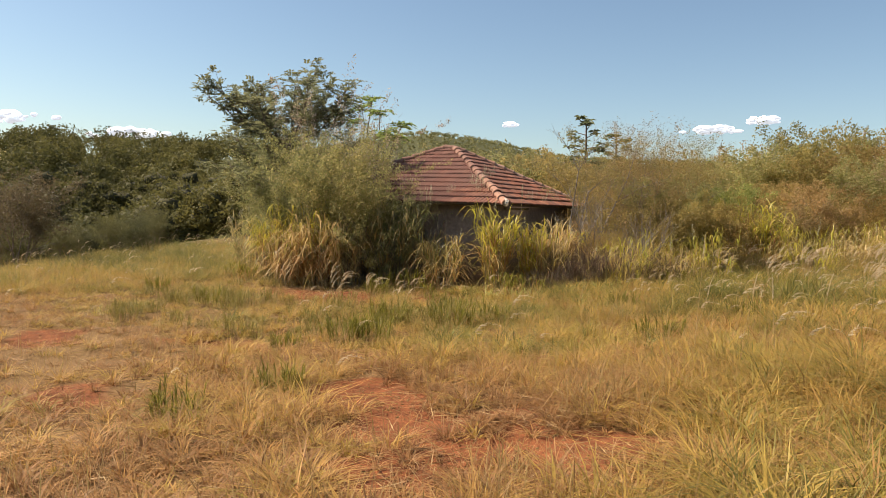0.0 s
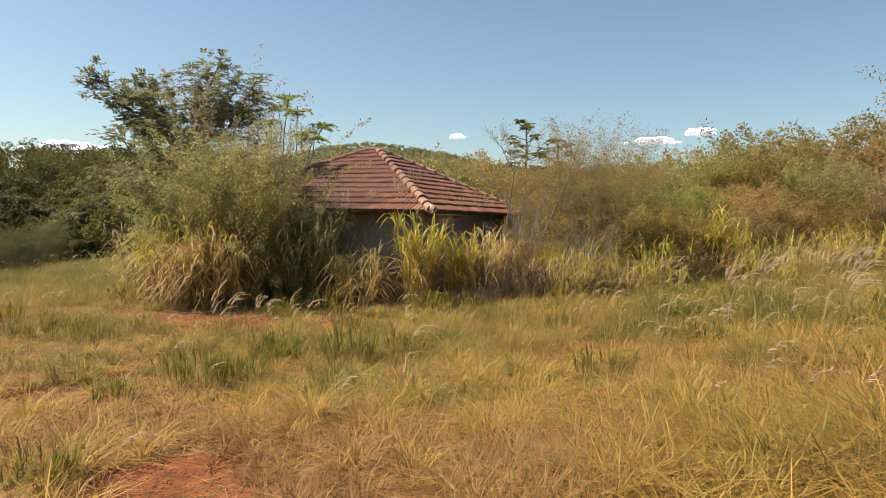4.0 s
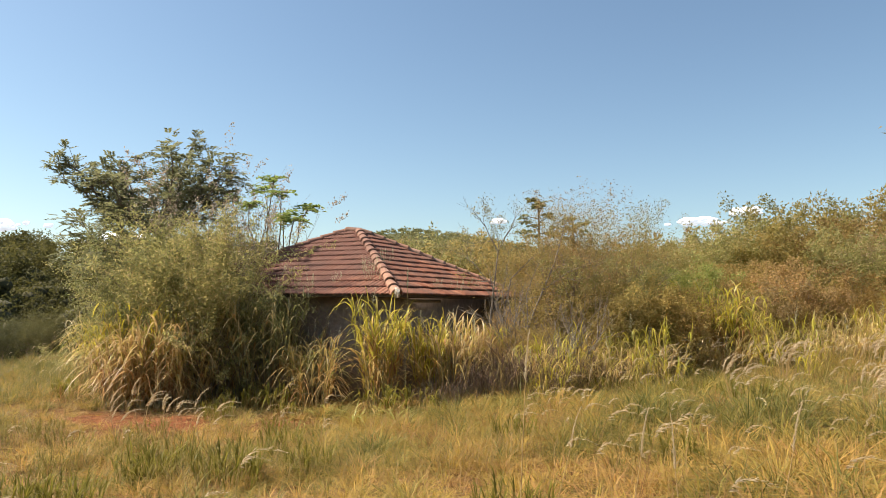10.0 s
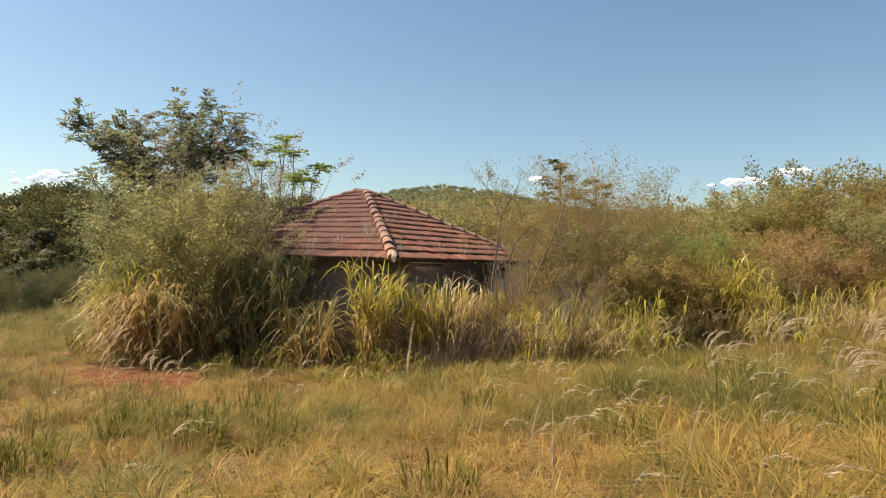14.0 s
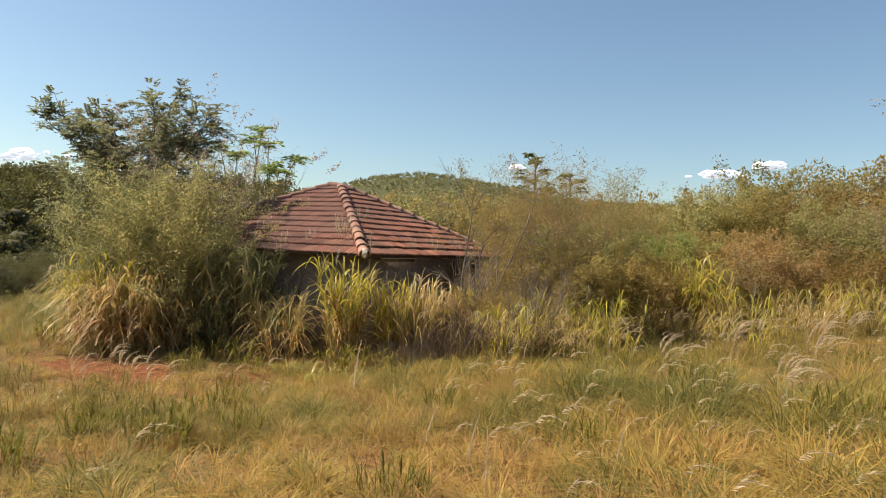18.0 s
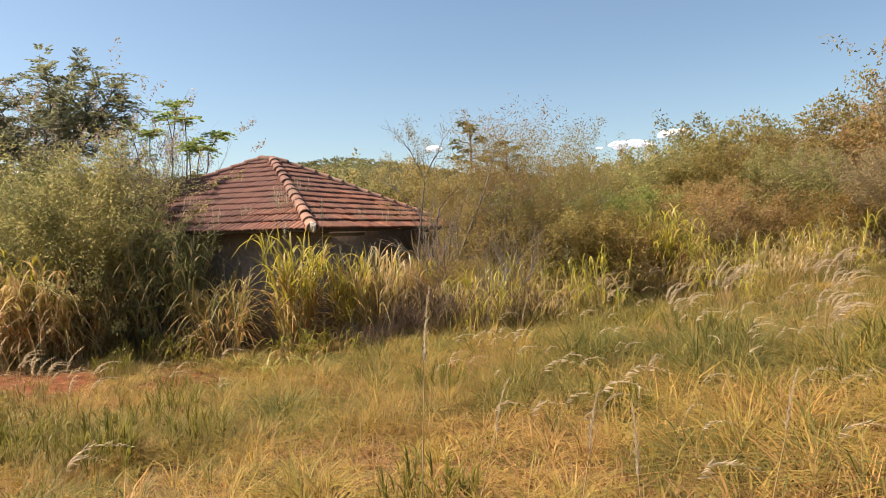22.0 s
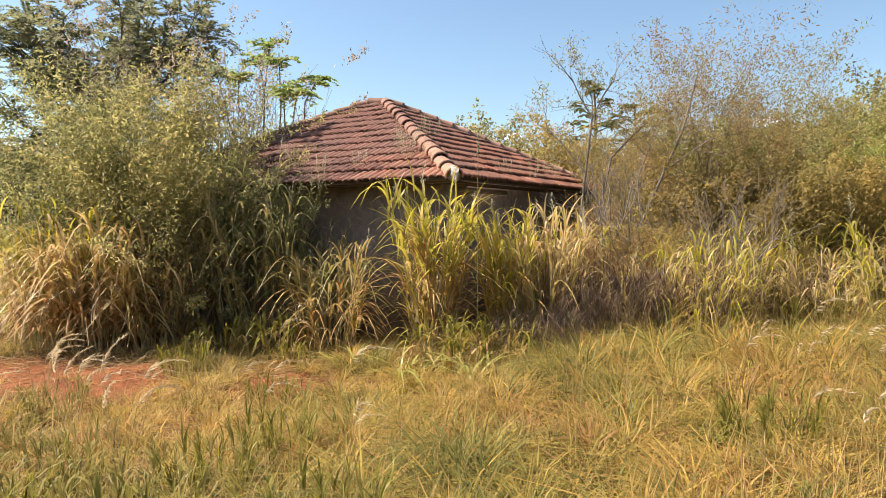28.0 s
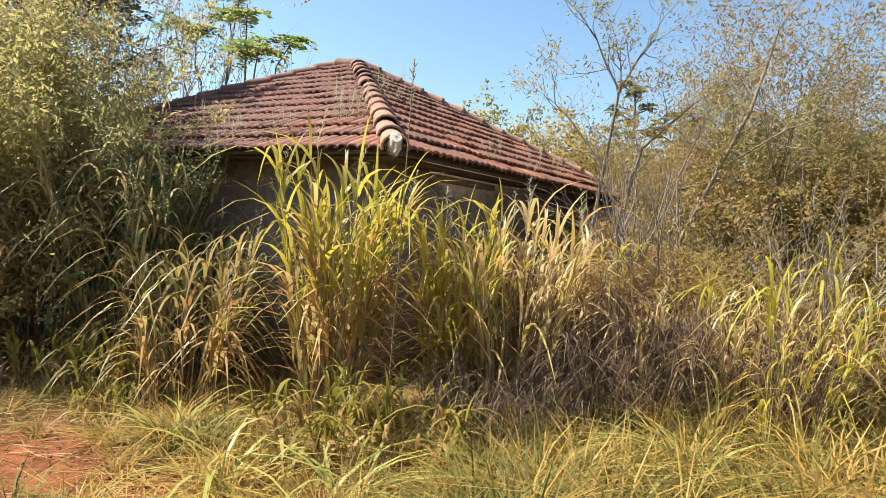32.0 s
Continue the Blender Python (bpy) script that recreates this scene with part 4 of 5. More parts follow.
def umbrella_tree(x, y, h, rng):
    """A tree with whorls of large lobed leaves on a candelabra of limbs."""
    ob = thing("umbrella_tree", (x, y, gz(x, y)), "tall thin tree with drooping large dark lobed leaves", "tree", "umbrella trees")
    segs = [(0, 0, -0.1, 0.05, 0, h - 1.3, 0.07, 0.05), (0.05, 0, h - 1.3, 0, 0, h - 0.2, 0.05, 0.03)]
    ends = [(0, 0, h - 0.15)]
    for k in range(13):
        a, z = 2.4 * k + rng.uniform(-0.5, 0.5), h - 2.4 + 0.17 * k
        out = rng.uniform(0.5, 0.95) * (1.1 - 0.5 * max(0, k - 7) / 5)
        q = (math.cos(a) * out, math.sin(a) * out, z + rng.uniform(0.1, 0.4))
        segs.append((0, 0, z, *q, 0.028, 0.018))
        ends.append(q)
    part("trunk", tubes(segs, 6), M["bark"], ob, "", True)
    for q in ends:
        for j in range(2):
            b = rng.uniform(0, 6.283)
            root = np.array(q) + np.array([math.cos(b) * 0.2, math.sin(b) * 0.2, rng.uniform(-0.1, 0.15)])
            c = np.arange(9) * 2 * math.pi / 9 + b
            ax = np.stack([np.cos(c), np.sin(c), rng.uniform(-0.5, 0.05, 9)], -1)
            part("leaf", leaf_quads(np.repeat(root[None], 9, 0), ax, rng.uniform(0.30, 0.42, 9), 0.46, rng, 0.1, np.tile([0, 0, 1.0], (9, 1))), M["broad_leaf"], ob)
    return ob


umbrella_tree(-3.7, 17.3, 6.9 - gz(-3.7, 17.3), R(41))
umbrella_tree(-2.6, 18.9, 6.3 - gz(-2.6, 18.9), R(42))


# ---------------------------------------------------------------- tall grass clumps
def clump(name, rng, n, h, spread, mat, label, group="", canes=40, separate=0, width=0.028, heads=0, category="grass", low=None, reach=None, droop=0.95, upright=0.3):
    """Tall bunch grass: canes, long arching leaves, open seed heads."""
    reach = reach or 0.37 * h
    ob = thing(name, (0, 0, 0), label, category, group)
    a, r = rng.uniform(0, 6.283, canes), spread * 0.35 * np.sqrt(rng.uniform(0, 1, canes))
    base = np.stack([np.cos(a) * r, np.sin(a) * r, 0 * a - 0.05], -1)
    stout = min(0.007, 0.0034 * h)
    tilt = rng.uniform(0.1, 0.35, canes) * spread / 0.8
    hh = h * rng.uniform(0.6, 0.95, canes)
    top = base + np.stack([np.cos(a) * tilt * hh, np.sin(a) * tilt * hh, hh], -1)
    mid = (base + top) / 2 + np.stack([np.cos(a), np.sin(a), 0 * a], -1) * -0.04 * hh[:, None]
    segs = np.concatenate([np.concatenate([base, mid, np.full((canes, 1), stout), np.full((canes, 1), stout * 0.85)], 1), np.concatenate([mid, top, np.full((canes, 1), stout * 0.85), np.full((canes, 1), stout * 0.4)], 1)])

    tagged(part("thatch", tubes(segs, 4), M["cane"], ob), kind="stuff")
    i = rng.integers(0, canes, n)
    s = rng.uniform(0.12, 1.0, n) ** 0.8
    root = base[i] * (1 - s[:, None]) + top[i] * s[:, None]
    turn = a[i] + rng.normal(0, 1.0, n)
    length = reach * rng.uniform(0.55, 1.2, n)
    lean = np.where(rng.uniform(0, 1, n) < upright, rng.uniform(0.15, 0.5, n), rng.uniform(0.6, 1.7, n))
    v, f = blades(root, length, turn, lean, width * rng.uniform(0.7, 1.3, n), 6, droop, rng.normal(0, 0.25, n))
    dry = (s + rng.normal(0, 0.2, n) < 0.52) if low else np.zeros(n, bool)
    m = 13
    for k in range(separate):
        o = new("leaf", tri_mesh("leaf", v[k * m:(k + 1) * m], f[: len(f) // n], [low if dry[k] else mat]))
        o.parent = ob
    each = f[: len(f) // n]
    for label_part, mask, paint in (("foliage", ~dry, mat), ("dry_foliage", dry, low)):
        mask = mask & (np.arange(n) >= separate)
        if mask.any():
            vv = v.reshape(n, m, 3)[mask].reshape(-1, 3)
            ff = (np.arange(mask.sum())[:, None, None] * m + each[None]).reshape(-1, 3)
            tagged(part(label_part, (vv, ff), paint, ob), kind="stuff")
    if heads:
        ps, hs, tn = [], [], []
        for k in range(heads):
            j = rng.integers(0, canes)
            for q in range(34):
                z = q / 34
                ps.append(top[j] + np.array([0.04 * z * z, 0.02 * z * z, 0.30 * z]))
                hs.append(0.13 * (1 - 0.7 * z) * rng.uniform(0.6, 1.2))
                tn.append(rng.uniform(0, 6.28))
        hv = blades(np.array(ps), np.array(hs), np.array(tn), rng.uniform(0.7, 2.2, len(ps)), np.full(len(ps), 0.0055), 2)
        tagged(part("seed_head_spray", hv, M["panicle"], ob), kind="stuff")
    return ob


TALL = "tall grass before the house"
corner_clump = put(clump("tall_grass_clump", R(51), 560, 2.2, 0.62, M["yellow_leaf"], "tall clump of yellow green cane grass by the house corner", TALL, 64, 190, 0.028, 8, low=M["dry_leaf"], reach=0.62, droop=0.75, upright=0.58), 0.1, -0.75, 0)
put(clump("tall_grass_clump", R(52), 380, 1.5, 0.9, M["mixed_leaf"], "tall half dry clump of cane grass before the wall", TALL, 40, 150, 0.024, 7, low=M["dry_leaf"], reach=0.52), -1.2, -1.1, 0)
straw_c = put(clump("dry_grass_clump", R(53), 520, 1.9, 1.0, M["half_dry_leaf"], "large straw coloured clump of drooping dry cane grass", TALL, 60, 150, 0.033, low=M["dry_leaf"], reach=0.6), -4.5, -2.1, 0)
mixed_c = put(clump("tall_grass_clump", R(54), 480, 2.3, 1.0, M["yellow_leaf"], "tall yellow green clump of cane grass beside shrubs", TALL, 56, 0, 0.034, 2, low=M["dry_leaf"], reach=0.62), -5.4, -1.9, 0)
half_dry = put(clump("tall_grass_clump", R(59), 330, 1.8, 0.8, M["half_dry_leaf"], "tall orange tinged clump of drying cane grass", TALL, 50, 120, 0.026, 8, low=M["dry_leaf"], reach=0.55, droop=0.75, upright=0.6), 1.25, 0.15, 2.0)
again(corner_clump, 0.8, 0.0, 2.1, 0.82)
again(mixed_c, 5.2, 5.2, 1.0, 0.95)
again(mixed_c, 5.9, 4.6, 2.3, 0.75)
again(half_dry, 0.85, 1.1, 3.5, 0.85)
again(mixed_c, 1.0, 2.0, 3.0, 0.7)
again(half_dry, 0.9, 3.2, 1.5, 0.8)
again(mixed_c, -6.3, -1.7, 4.0, 0.85)
again(straw_c, -5.2, -2.5, 2.2, 0.8)
again(straw_c, -3.9, -1.7, 4.4, 0.75)
canes = put(clump("tall_cane_grass", R(56), 300, 3.0, 0.9, M["shade_leaf"], "very tall olive cane grass tangled with shrubs", TALL, 44, 150, 0.030, 20, low=M["dry_leaf"], reach=0.5), -3.6, -0.4, 0)
for x, y, a, k in ((-4.6, -0.5, 1.0, 1.0), (-3.0, -0.5, 2.2, 0.92), (-2.5, -0.2, 4.9, 0.7), (-5.6, -0.6, 3.1, 1.0), (-6.6, -1.0, 4.4, 0.9), (-7.8, -1.3, 0.6, 0.72), (-2.0, -0.2, 3.7, 0.55)):
    again(canes, x, y, a, k)
leafy = put(clump("leafy_grass", R(60), 150, 0.6, 0.9, M["green_grass"], "low leafy green grass in the shade of the shrubs", TALL, 26, 60, 0.026, 0, low=M["dry_leaf"], reach=0.34), -1.9, -1.35, 0)
for x, y, a, k in ((-2.7, -1.6, 1.0, 0.9), (0.75, -1.45, 2.0, 1.0), (-1.3, -1.7, 3.0, 0.6), (1.2, -1.1, 4.0, 0.9), (-6.6, -2.6, 5.0, 0.9), (-7.4, -2.2, 0.4, 0.8)):
    again(leafy, x, y, a, k)
meadow = clump("meadow_grass_clump", R(62), 220, 0.95, 0.9, M["half_dry_leaf"], "knee high clump of golden grass along the thicket", "grass along the thicket", 30, 0, 0.014, 2)
green_m = clump("meadow_grass_clump", R(63), 220, 1.05, 0.9, M["yellow_leaf"], "waist high clump of yellow green grass along the thicket", "grass along the thicket", 30, 0, 0.015, 1)
put(meadow, 3.4, 1.2, 0.0)
put(green_m, 4.3, 2.0, 0.0)
rm = R(64)
for k in range(64):
    yaw = rm.uniform(-26, 20)
    r = np.interp(yaw, (-26, -18, -10, -2.7, 4.8, 12.7, 22.9), (22, 22, 22.4, 21, 18, 15.9, 14.6)) - 0.5 - rm.exponential(1.3)
    x, y = 7 - r * math.sin(math.radians(yaw)), -12 + r * math.cos(math.radians(yaw))
    again(meadow if rm.uniform() < 0.6 else green_m, x, y, rm.uniform(0, 6.28), rm.uniform(0.6, 1.25))


def arching_grass(rng):
    """A few long leaves that bend over to the ground."""
    ob = thing("arching_grass", (0, 0, 0), "bent over cane grass with long pale arching leaves", "grass", TALL)
    n = 16
    base = np.stack([rng.normal(0, 0.08, n), rng.normal(0, 0.08, n), np.full(n, -0.02)], -1)
    v, f = blades(base, rng.uniform(0.34, 0.6, n), rng.uniform(0, 6.283, n), rng.uniform(1.0, 2.1, n), rng.uniform(0.016, 0.027, n), 6, 0.38, rng.normal(0, 0.3, n))
    m, k = 13, len(f) // n
    for i in range(n):
        part("leaf", (v[i * m:(i + 1) * m], f[:k]), M["pale_leaf"], ob)
    return ob


arch = arching_grass(R(58))
put(arch, 0.6, -2.1, 0.3, 1.1)
again(arch, 1.3, -1.9, 1.7, 1.0)
again(arch, 2.8, -0.7, 3.7, 1.0)
again(arch, -0.3, -1.8, 2.6, 0.9)
brush = clump("dry_brush", R(55), 900, 0.85, 1.3, M["brush_leaf"], "low tangle of fine purplish brown dry grass", "grass", 120, 0, 0.008)
put(brush, 2.0, 0.3, 0)
for x, y, s in ((2.9, 0.8, 1.05), (1.4, -0.5, 0.8), (2.4, 1.2, 1.3), (3.8, 1.7, 1.0), (-2.0, -0.4, 0.9), (1.7, 1.0, 1.2)):
    again(brush, x, y, x * 5, s)

def roof_point(u, s):
    """A place on the front slope: u along the eave from the near corner, s up the slope."""
    k = RISE / RUN_F
    return (-u, s * math.cos(math.atan(k)), H + s * math.sin(math.atan(k)) + 0.03)


weed = clump("roof_weed", R(57), 110, 0.45, 0.9, M["panicle"], "wispy dry grass tuft growing from the roof tiles", "weeds on the roof", 16, 0, 0.005, 6, reach=0.2)
weed.location = roof_point(0.95, 0.6)
weed.scale = (0.65, 0.65, 0.65)
for u, s, k in ((1.3, 1.0, 0.6), (1.2, 1.6, 0.5), (1.9, 0.5, 0.4), (2.6, 0.3, 0.5), (3.6, 0.9, 0.5)):
    copy_thing(weed, pose(*roof_point(u, s), 0, 0, u * 97)).scale = (k, k, k)
for y, s, k in ((2.1, 0.3, 0.4), (2.9, 0.2, 0.5), (4.4, 0.4, 0.5)):
    copy_thing(weed, pose(-s * math.cos(math.atan(RISE / RUN_S)), y, H + s * math.sin(math.atan(RISE / RUN_S)) + 0.03, 0, 0, y * 83)).scale = (k, k, k)

# one tall spike of grass rising above the corner clump
stalk_tip = np.array([0.03, 0.0, 2.68])
tall_spike = thing("grass_spike", (0.82, -0.94, gz(0.82, -0.94)), "single tall grass stem with a narrow grey green spike", "grass", TALL)
part("stem", tubes([(0, 0, -0.02, *stalk_tip, 0.006, 0.003)], 5), M["cane"], tall_spike)
sr = R(67)
sp = stalk_tip * sr.uniform(0.88, 1.0, (70, 1))
part("seed_spike", leaf_quads(sp, sr.normal(size=(70, 3)) * 0.5 + np.array([0, 0, 1.6]), sr.uniform(0.03, 0.06, 70), 0.22, sr), M["panicle"], tall_spike)

# ---------------------------------------------------------------- green tufts in the field
TUFTS = "green tufts in the field"
tuft = clump("grass_tuft", R(61), 300, 0.44, 0.8, M["green_grass"], "dark green bunch of grass standing in the field", TUFTS, 34, 0, 0.010, 0, "grass", reach=0.26, upright=0.6)
olive_tuft = clump("grass_tuft", R(65), 210, 0.40, 0.9, M["meadow_green"], "olive green tuft of thin grass in the field", TUFTS, 28, 0, 0.009, 0, "grass", reach=0.26, upright=0.6)
put(tuft, 0.55, -5.95, 0, 1.05)
put(olive_tuft, 0.4, -5.4, 0, 1.1)
for k, (x, y, s) in enumerate(((1.45, -5.8, 1.0), (1.0, -7.9, 1.0), (1.3, -7.6, 1.0), (0.65, -6.25, 1.0), (1.3, -5.75, 1.0), (1.15, -5.1, 0.9), (1.95, -6.2, 1.1), (2.3, -5.35, 0.9), (0.8, -6.1, 1.0), (2.4, -10.75, 0.75), (2.15, -11.85, 0.75), (-4.0, -6.1, 0.9), (0.7, -5.7, 0.9), (0.9, -7.4, 0.8), (0.6, -8.7, 0.7), (1.1, -4.5, 0.9), (5.2, -0.2, 1.1), (4.15, 1.0, 1.0), (6.6, -0.9, 1.1), (5.65, 0.0, 1.0), (7.15, -1.75, 1.15), (6.25, -4.5, 0.9), (4.1, -3.5, 0.9), (5.4, -6.6, 0.9), (-1.9, -2.6, 0.8), (-2.2, -2.5, 0.9), (-0.2, -3.2, 0.7), (8.6, -2.6, 1.1), (9.5, 0.5, 1.1), (10.5, -1.5, 1.0), (-6.5, -5.4, 0.9))):
    again(tuft if k % 4 else olive_tuft, x, y, x * 11 + y, s)
rt = R(66)
for k in range(70):
    x, y = rt.uniform(-6, 6), rt.uniform(-8.5, -3.6)
    if abs((x - 3.6) * 0.88 + (y + 5.2) * 0.47) > 1.4:
        again(olive_tuft, x, y, rt.uniform(0, 6.28), rt.uniform(0.45, 0.9))


# ---------------------------------------------------------------- field grass
def field(n, rng):
    """Places over the field, denser along the walked line."""
    n1, n2 = int(n * 0.38), n - int(n * 0.38)
    x1, y1 = rng.uniform(-17, 15, n1), rng.uniform(-20, 10, n1)
    k = rng.integers(0, 3, n2)
    cx, cy = np.array([6.8, 7.6, 4.0])[k], np.array([-14.5, -11.5, -7.0])[k]
    r = 2.0 + 22 * rng.uniform(0, 1, n2) ** 1.5
    a = np.radians(rng.uniform(-20, 82, n2))
    n3 = n // 7
    x3, y3 = rng.uniform(-19, -7, n3), rng.uniform(-9, 7, n3)
    x, y = np.concatenate([x1, cx - r * np.sin(a), x3]), np.concatenate([y1, cy + r * np.cos(a), y3])
    keep = ~((x > -W + 0.3) & (x < -0.3) & (y > 0.3) & (y < L)) & (y < 12) & (x > -19)
    return x[keep], y[keep]


WALKED = ((7.0, -15.3), (6.4, -12.4), (8.3, -11.1), (5.5, -9.5), (3.6, -5.5))


def field_grass(n, per, seed):
    rng = R(seed)
    x, y = field(n, rng)
    b = bare(x, y)
    keep = rng.uniform(0, 1, len(x)) > b * 0.97
    x, y, b = x[keep], y[keep], b[keep]
    n = len(x)
    tall = np.clip(smooth_step(4, 8, x) * (smooth_step(-12, -6, y) + 0.45 * smooth_step(-14, -12, y) * smooth_step(-6, -9, y)) + smooth_step(0.5, 2.5, x) * smooth_step(-4.2, -2, y) * 0.9 + smooth_step(-5, -9, x) * 1.3, 0, 1.3)
    wave = 0.5 + 0.5 * np.sin(0.9 * x + 1.7 * np.sin(0.6 * y)) * np.sin(1.1 * y + 0.7)
    patch = np.sin(2.3 * x + 1.1 * np.sin(1.9 * y)) * np.sin(2.1 * y - 0.7 * x) + 0.6 * np.sin(4.9 * x - 1.3 * y) * np.sin(3.7 * y + 1.9 * x)
    h = (0.09 + 0.07 * wave + 0.11 * tall + 0.05 * np.clip(-patch, 0, 1)) * rng.uniform(0.5, 1.6, n) * (1 - 0.5 * b)
    worn = smooth_step(-7.5, -9.5, y) * smooth_step(7.5, 5, x)
    tone = np.clip(0.48 + 0.42 * worn + 0.05 * tall - 0.22 * tall * (y > -4) - 0.10 * smooth_step(-5, -9, x) + 0.26 * (0.5 - wave) + 0.17 * patch + rng.normal(0, 0.25, n) + 0.3 * b, 0, 1)
    # close bunches with looser growth between them
    bunch = rng.uniform(0, 1, n) < 0.45
    i = np.repeat(np.arange(n), np.where(bunch, int(per * 1.6), int(per * 0.5)))
    h = h * np.where(bunch, rng.uniform(0.95, 1.6, n), 0.75)
    tone = np.clip(tone + np.where(bunch, -0.08, 0.10), 0, 1)
    a = rng.uniform(0, 6.283, len(i))
    rad = np.abs(rng.normal(0, 0.06, len(i))) * np.where(bunch, 0.5, 1.6)[i] * (0.6 + 2 * h[i])
    bx, by = x[i] + np.cos(a) * rad, y[i] + np.sin(a) * rad
    far = np.min([np.hypot(bx - cx, by - cy) for cx, cy in WALKED], axis=0)
    # whole blades beside the path, simple ones farther off
    for name, mask, seg in (("field_grass", far < 6.0, 2), ("far_field_grass", far >= 6.0, 1)):
        q, fa = i[mask], far[mask]
        m = len(q)
        p = np.stack([bx[mask], by[mask], ground_z(bx[mask], by[mask]) - 0.01], -1)
        v, f = blades(p, h[q] * rng.uniform(0.45, 1.25, m) * (1 if seg > 1 else 0.85), a[mask] + rng.normal(0, 0.5, m), rng.uniform(0.3, 2.6, m), rng.uniform(0.005, 0.011, m) * (1 + 0.06 * fa), seg, 0.22, rng.normal(0, 0.35, m))
        me = tri_mesh(name, v, f, [M["field_grass"]])
        me.attributes.new("tone", "FLOAT", "POINT").data.foreach_set("value", np.repeat(tone[q], 2 * seg + 1).astype(np.float32))
        tagged(new(name, me), "short yellowed wild grass covering the field", "grass", kind="stuff")


field_grass(30000, 21, 71)


def grass_stems(n, seed):
    """Thin flowering stems that stand above the short grass."""
    rng = R(seed)
    x, y = field(n, rng)
    thick = 0.35 + 0.65 * (np.sin(1.7 * x + 0.9 * y) * np.sin(1.3 * y - 0.8 * x) > -0.1)
    keep = (rng.uniform(0, 1, len(x)) < thick) & (bare(x, y) < 0.4)
    x, y = x[keep], y[keep]
    m = len(x)
    p = np.stack([x, y, ground_z(x, y) - 0.01], -1)
    v, f = blades(p, rng.uniform(0.22, 0.5, m), rng.uniform(0, 6.283, m), rng.uniform(0.1, 0.7, m), rng.uniform(0.0025, 0.005, m), 2, 0.2, rng.normal(0, 0.15, m))
    tagged(new("grass_stems", tri_mesh("grass_stems", v, f, [M["stem_straw"]])), "thin brownish flowering stems above the short grass", "grass", kind="stuff")


grass_stems(42000, 75)


def straw(n, seed):
    rng = R(seed)
    x, y = field(n, rng)
    spot = rng.integers(0, 3, 5000)
    x = np.concatenate([x, np.array([-4.9, -1.3, -1.9])[spot] + rng.normal(0, 0.9, 5000)])
    y = np.concatenate([y, np.array([-3.0, -1.9, -2.2])[spot] + rng.normal(0, 0.4, 5000)])
    keep = rng.uniform(0, 1, len(x)) > bare(x, y) * 0.6
    x, y = x[keep], y[keep]
    p = np.stack([x, y, ground_z(x, y) + rng.uniform(0.005, 0.07, len(x))], -1)
    d = unit(np.stack([rng.normal(size=len(x)), rng.normal(size=len(x)), rng.normal(0, 0.15, len(x))], -1))
    v, f = leaf_quads(p, d, rng.uniform(0.06, 0.30, len(x)), 0.026, rng, 0.0)
    tagged(new("dry_straw", tri_mesh("dry_straw", v, f, [M["dry_straw"]])), "dry straw litter lying over the soil", "straw", kind="stuff")


straw(90000, 72)


def clods(n, seed):
    """Crumbs of red earth on the bare patches."""
    rng = R(seed)
    x, y = field(n * 30, rng)
    keep = rng.uniform(0, 1, len(x)) < bare(x, y) ** 2
    x, y = x[keep][:n], y[keep][:n]
    n = len(x)
    base = np.array([(1, 0, 0), (0, 1, 0), (-1, 0, 0), (0, -1, 0), (0, 0, 1), (0, 0, -1)], float)
    faces = np.array([(0, 1, 4), (1, 2, 4), (2, 3, 4), (3, 0, 4), (1, 0, 5), (2, 1, 5), (3, 2, 5), (0, 3, 5)])
    size = rng.uniform(0.004, 0.02, n)
    v = base[None] * (size[:, None, None] * rng.uniform(0.6, 1.3, (n, 6, 1))) * np.array([1, 1, 0.6])
    v = v + np.stack([x, y, ground_z(x, y)], -1)[:, None, :]
    f = (np.arange(n)[:, None, None] * 6 + faces[None]).reshape(-1, 3)
    tagged(new("earth_clods", tri_mesh("earth_clods", v.reshape(-1, 3), f, [M["ground"]])), "crumbled clods of red earth on bare soil", "soil", kind="stuff")


clods(2500, 74)


def plume_np(rng, top, d, length, k=34, fluff=0.19):
    """The fluff of nodding seed heads at the tops of stalks."""
    n = len(top)
    s = np.linspace(0, 1, k)[None, :]
    ln = length[:, None]
    c = top[:, None, :] + d[:, None, :] * (ln * (0.35 * s + 0.55 * s**2))[..., None] + np.array([0, 0, 1.0]) * (ln * (0.85 * s - 0.7 * s**2))[..., None]
    ax = np.repeat(d, k, 0) * 1.3 + rng.normal(size=(n * k, 3)) * 0.38 + np.array([0, 0, 0.25])
    size = np.repeat(length * fluff, k) * rng.uniform(0.6, 1.2, n * k) * np.tile(1.15 - 0.7 * s[0], n)
    return leaf_quads(c.reshape(-1, 3), ax, size, 0.16, rng)


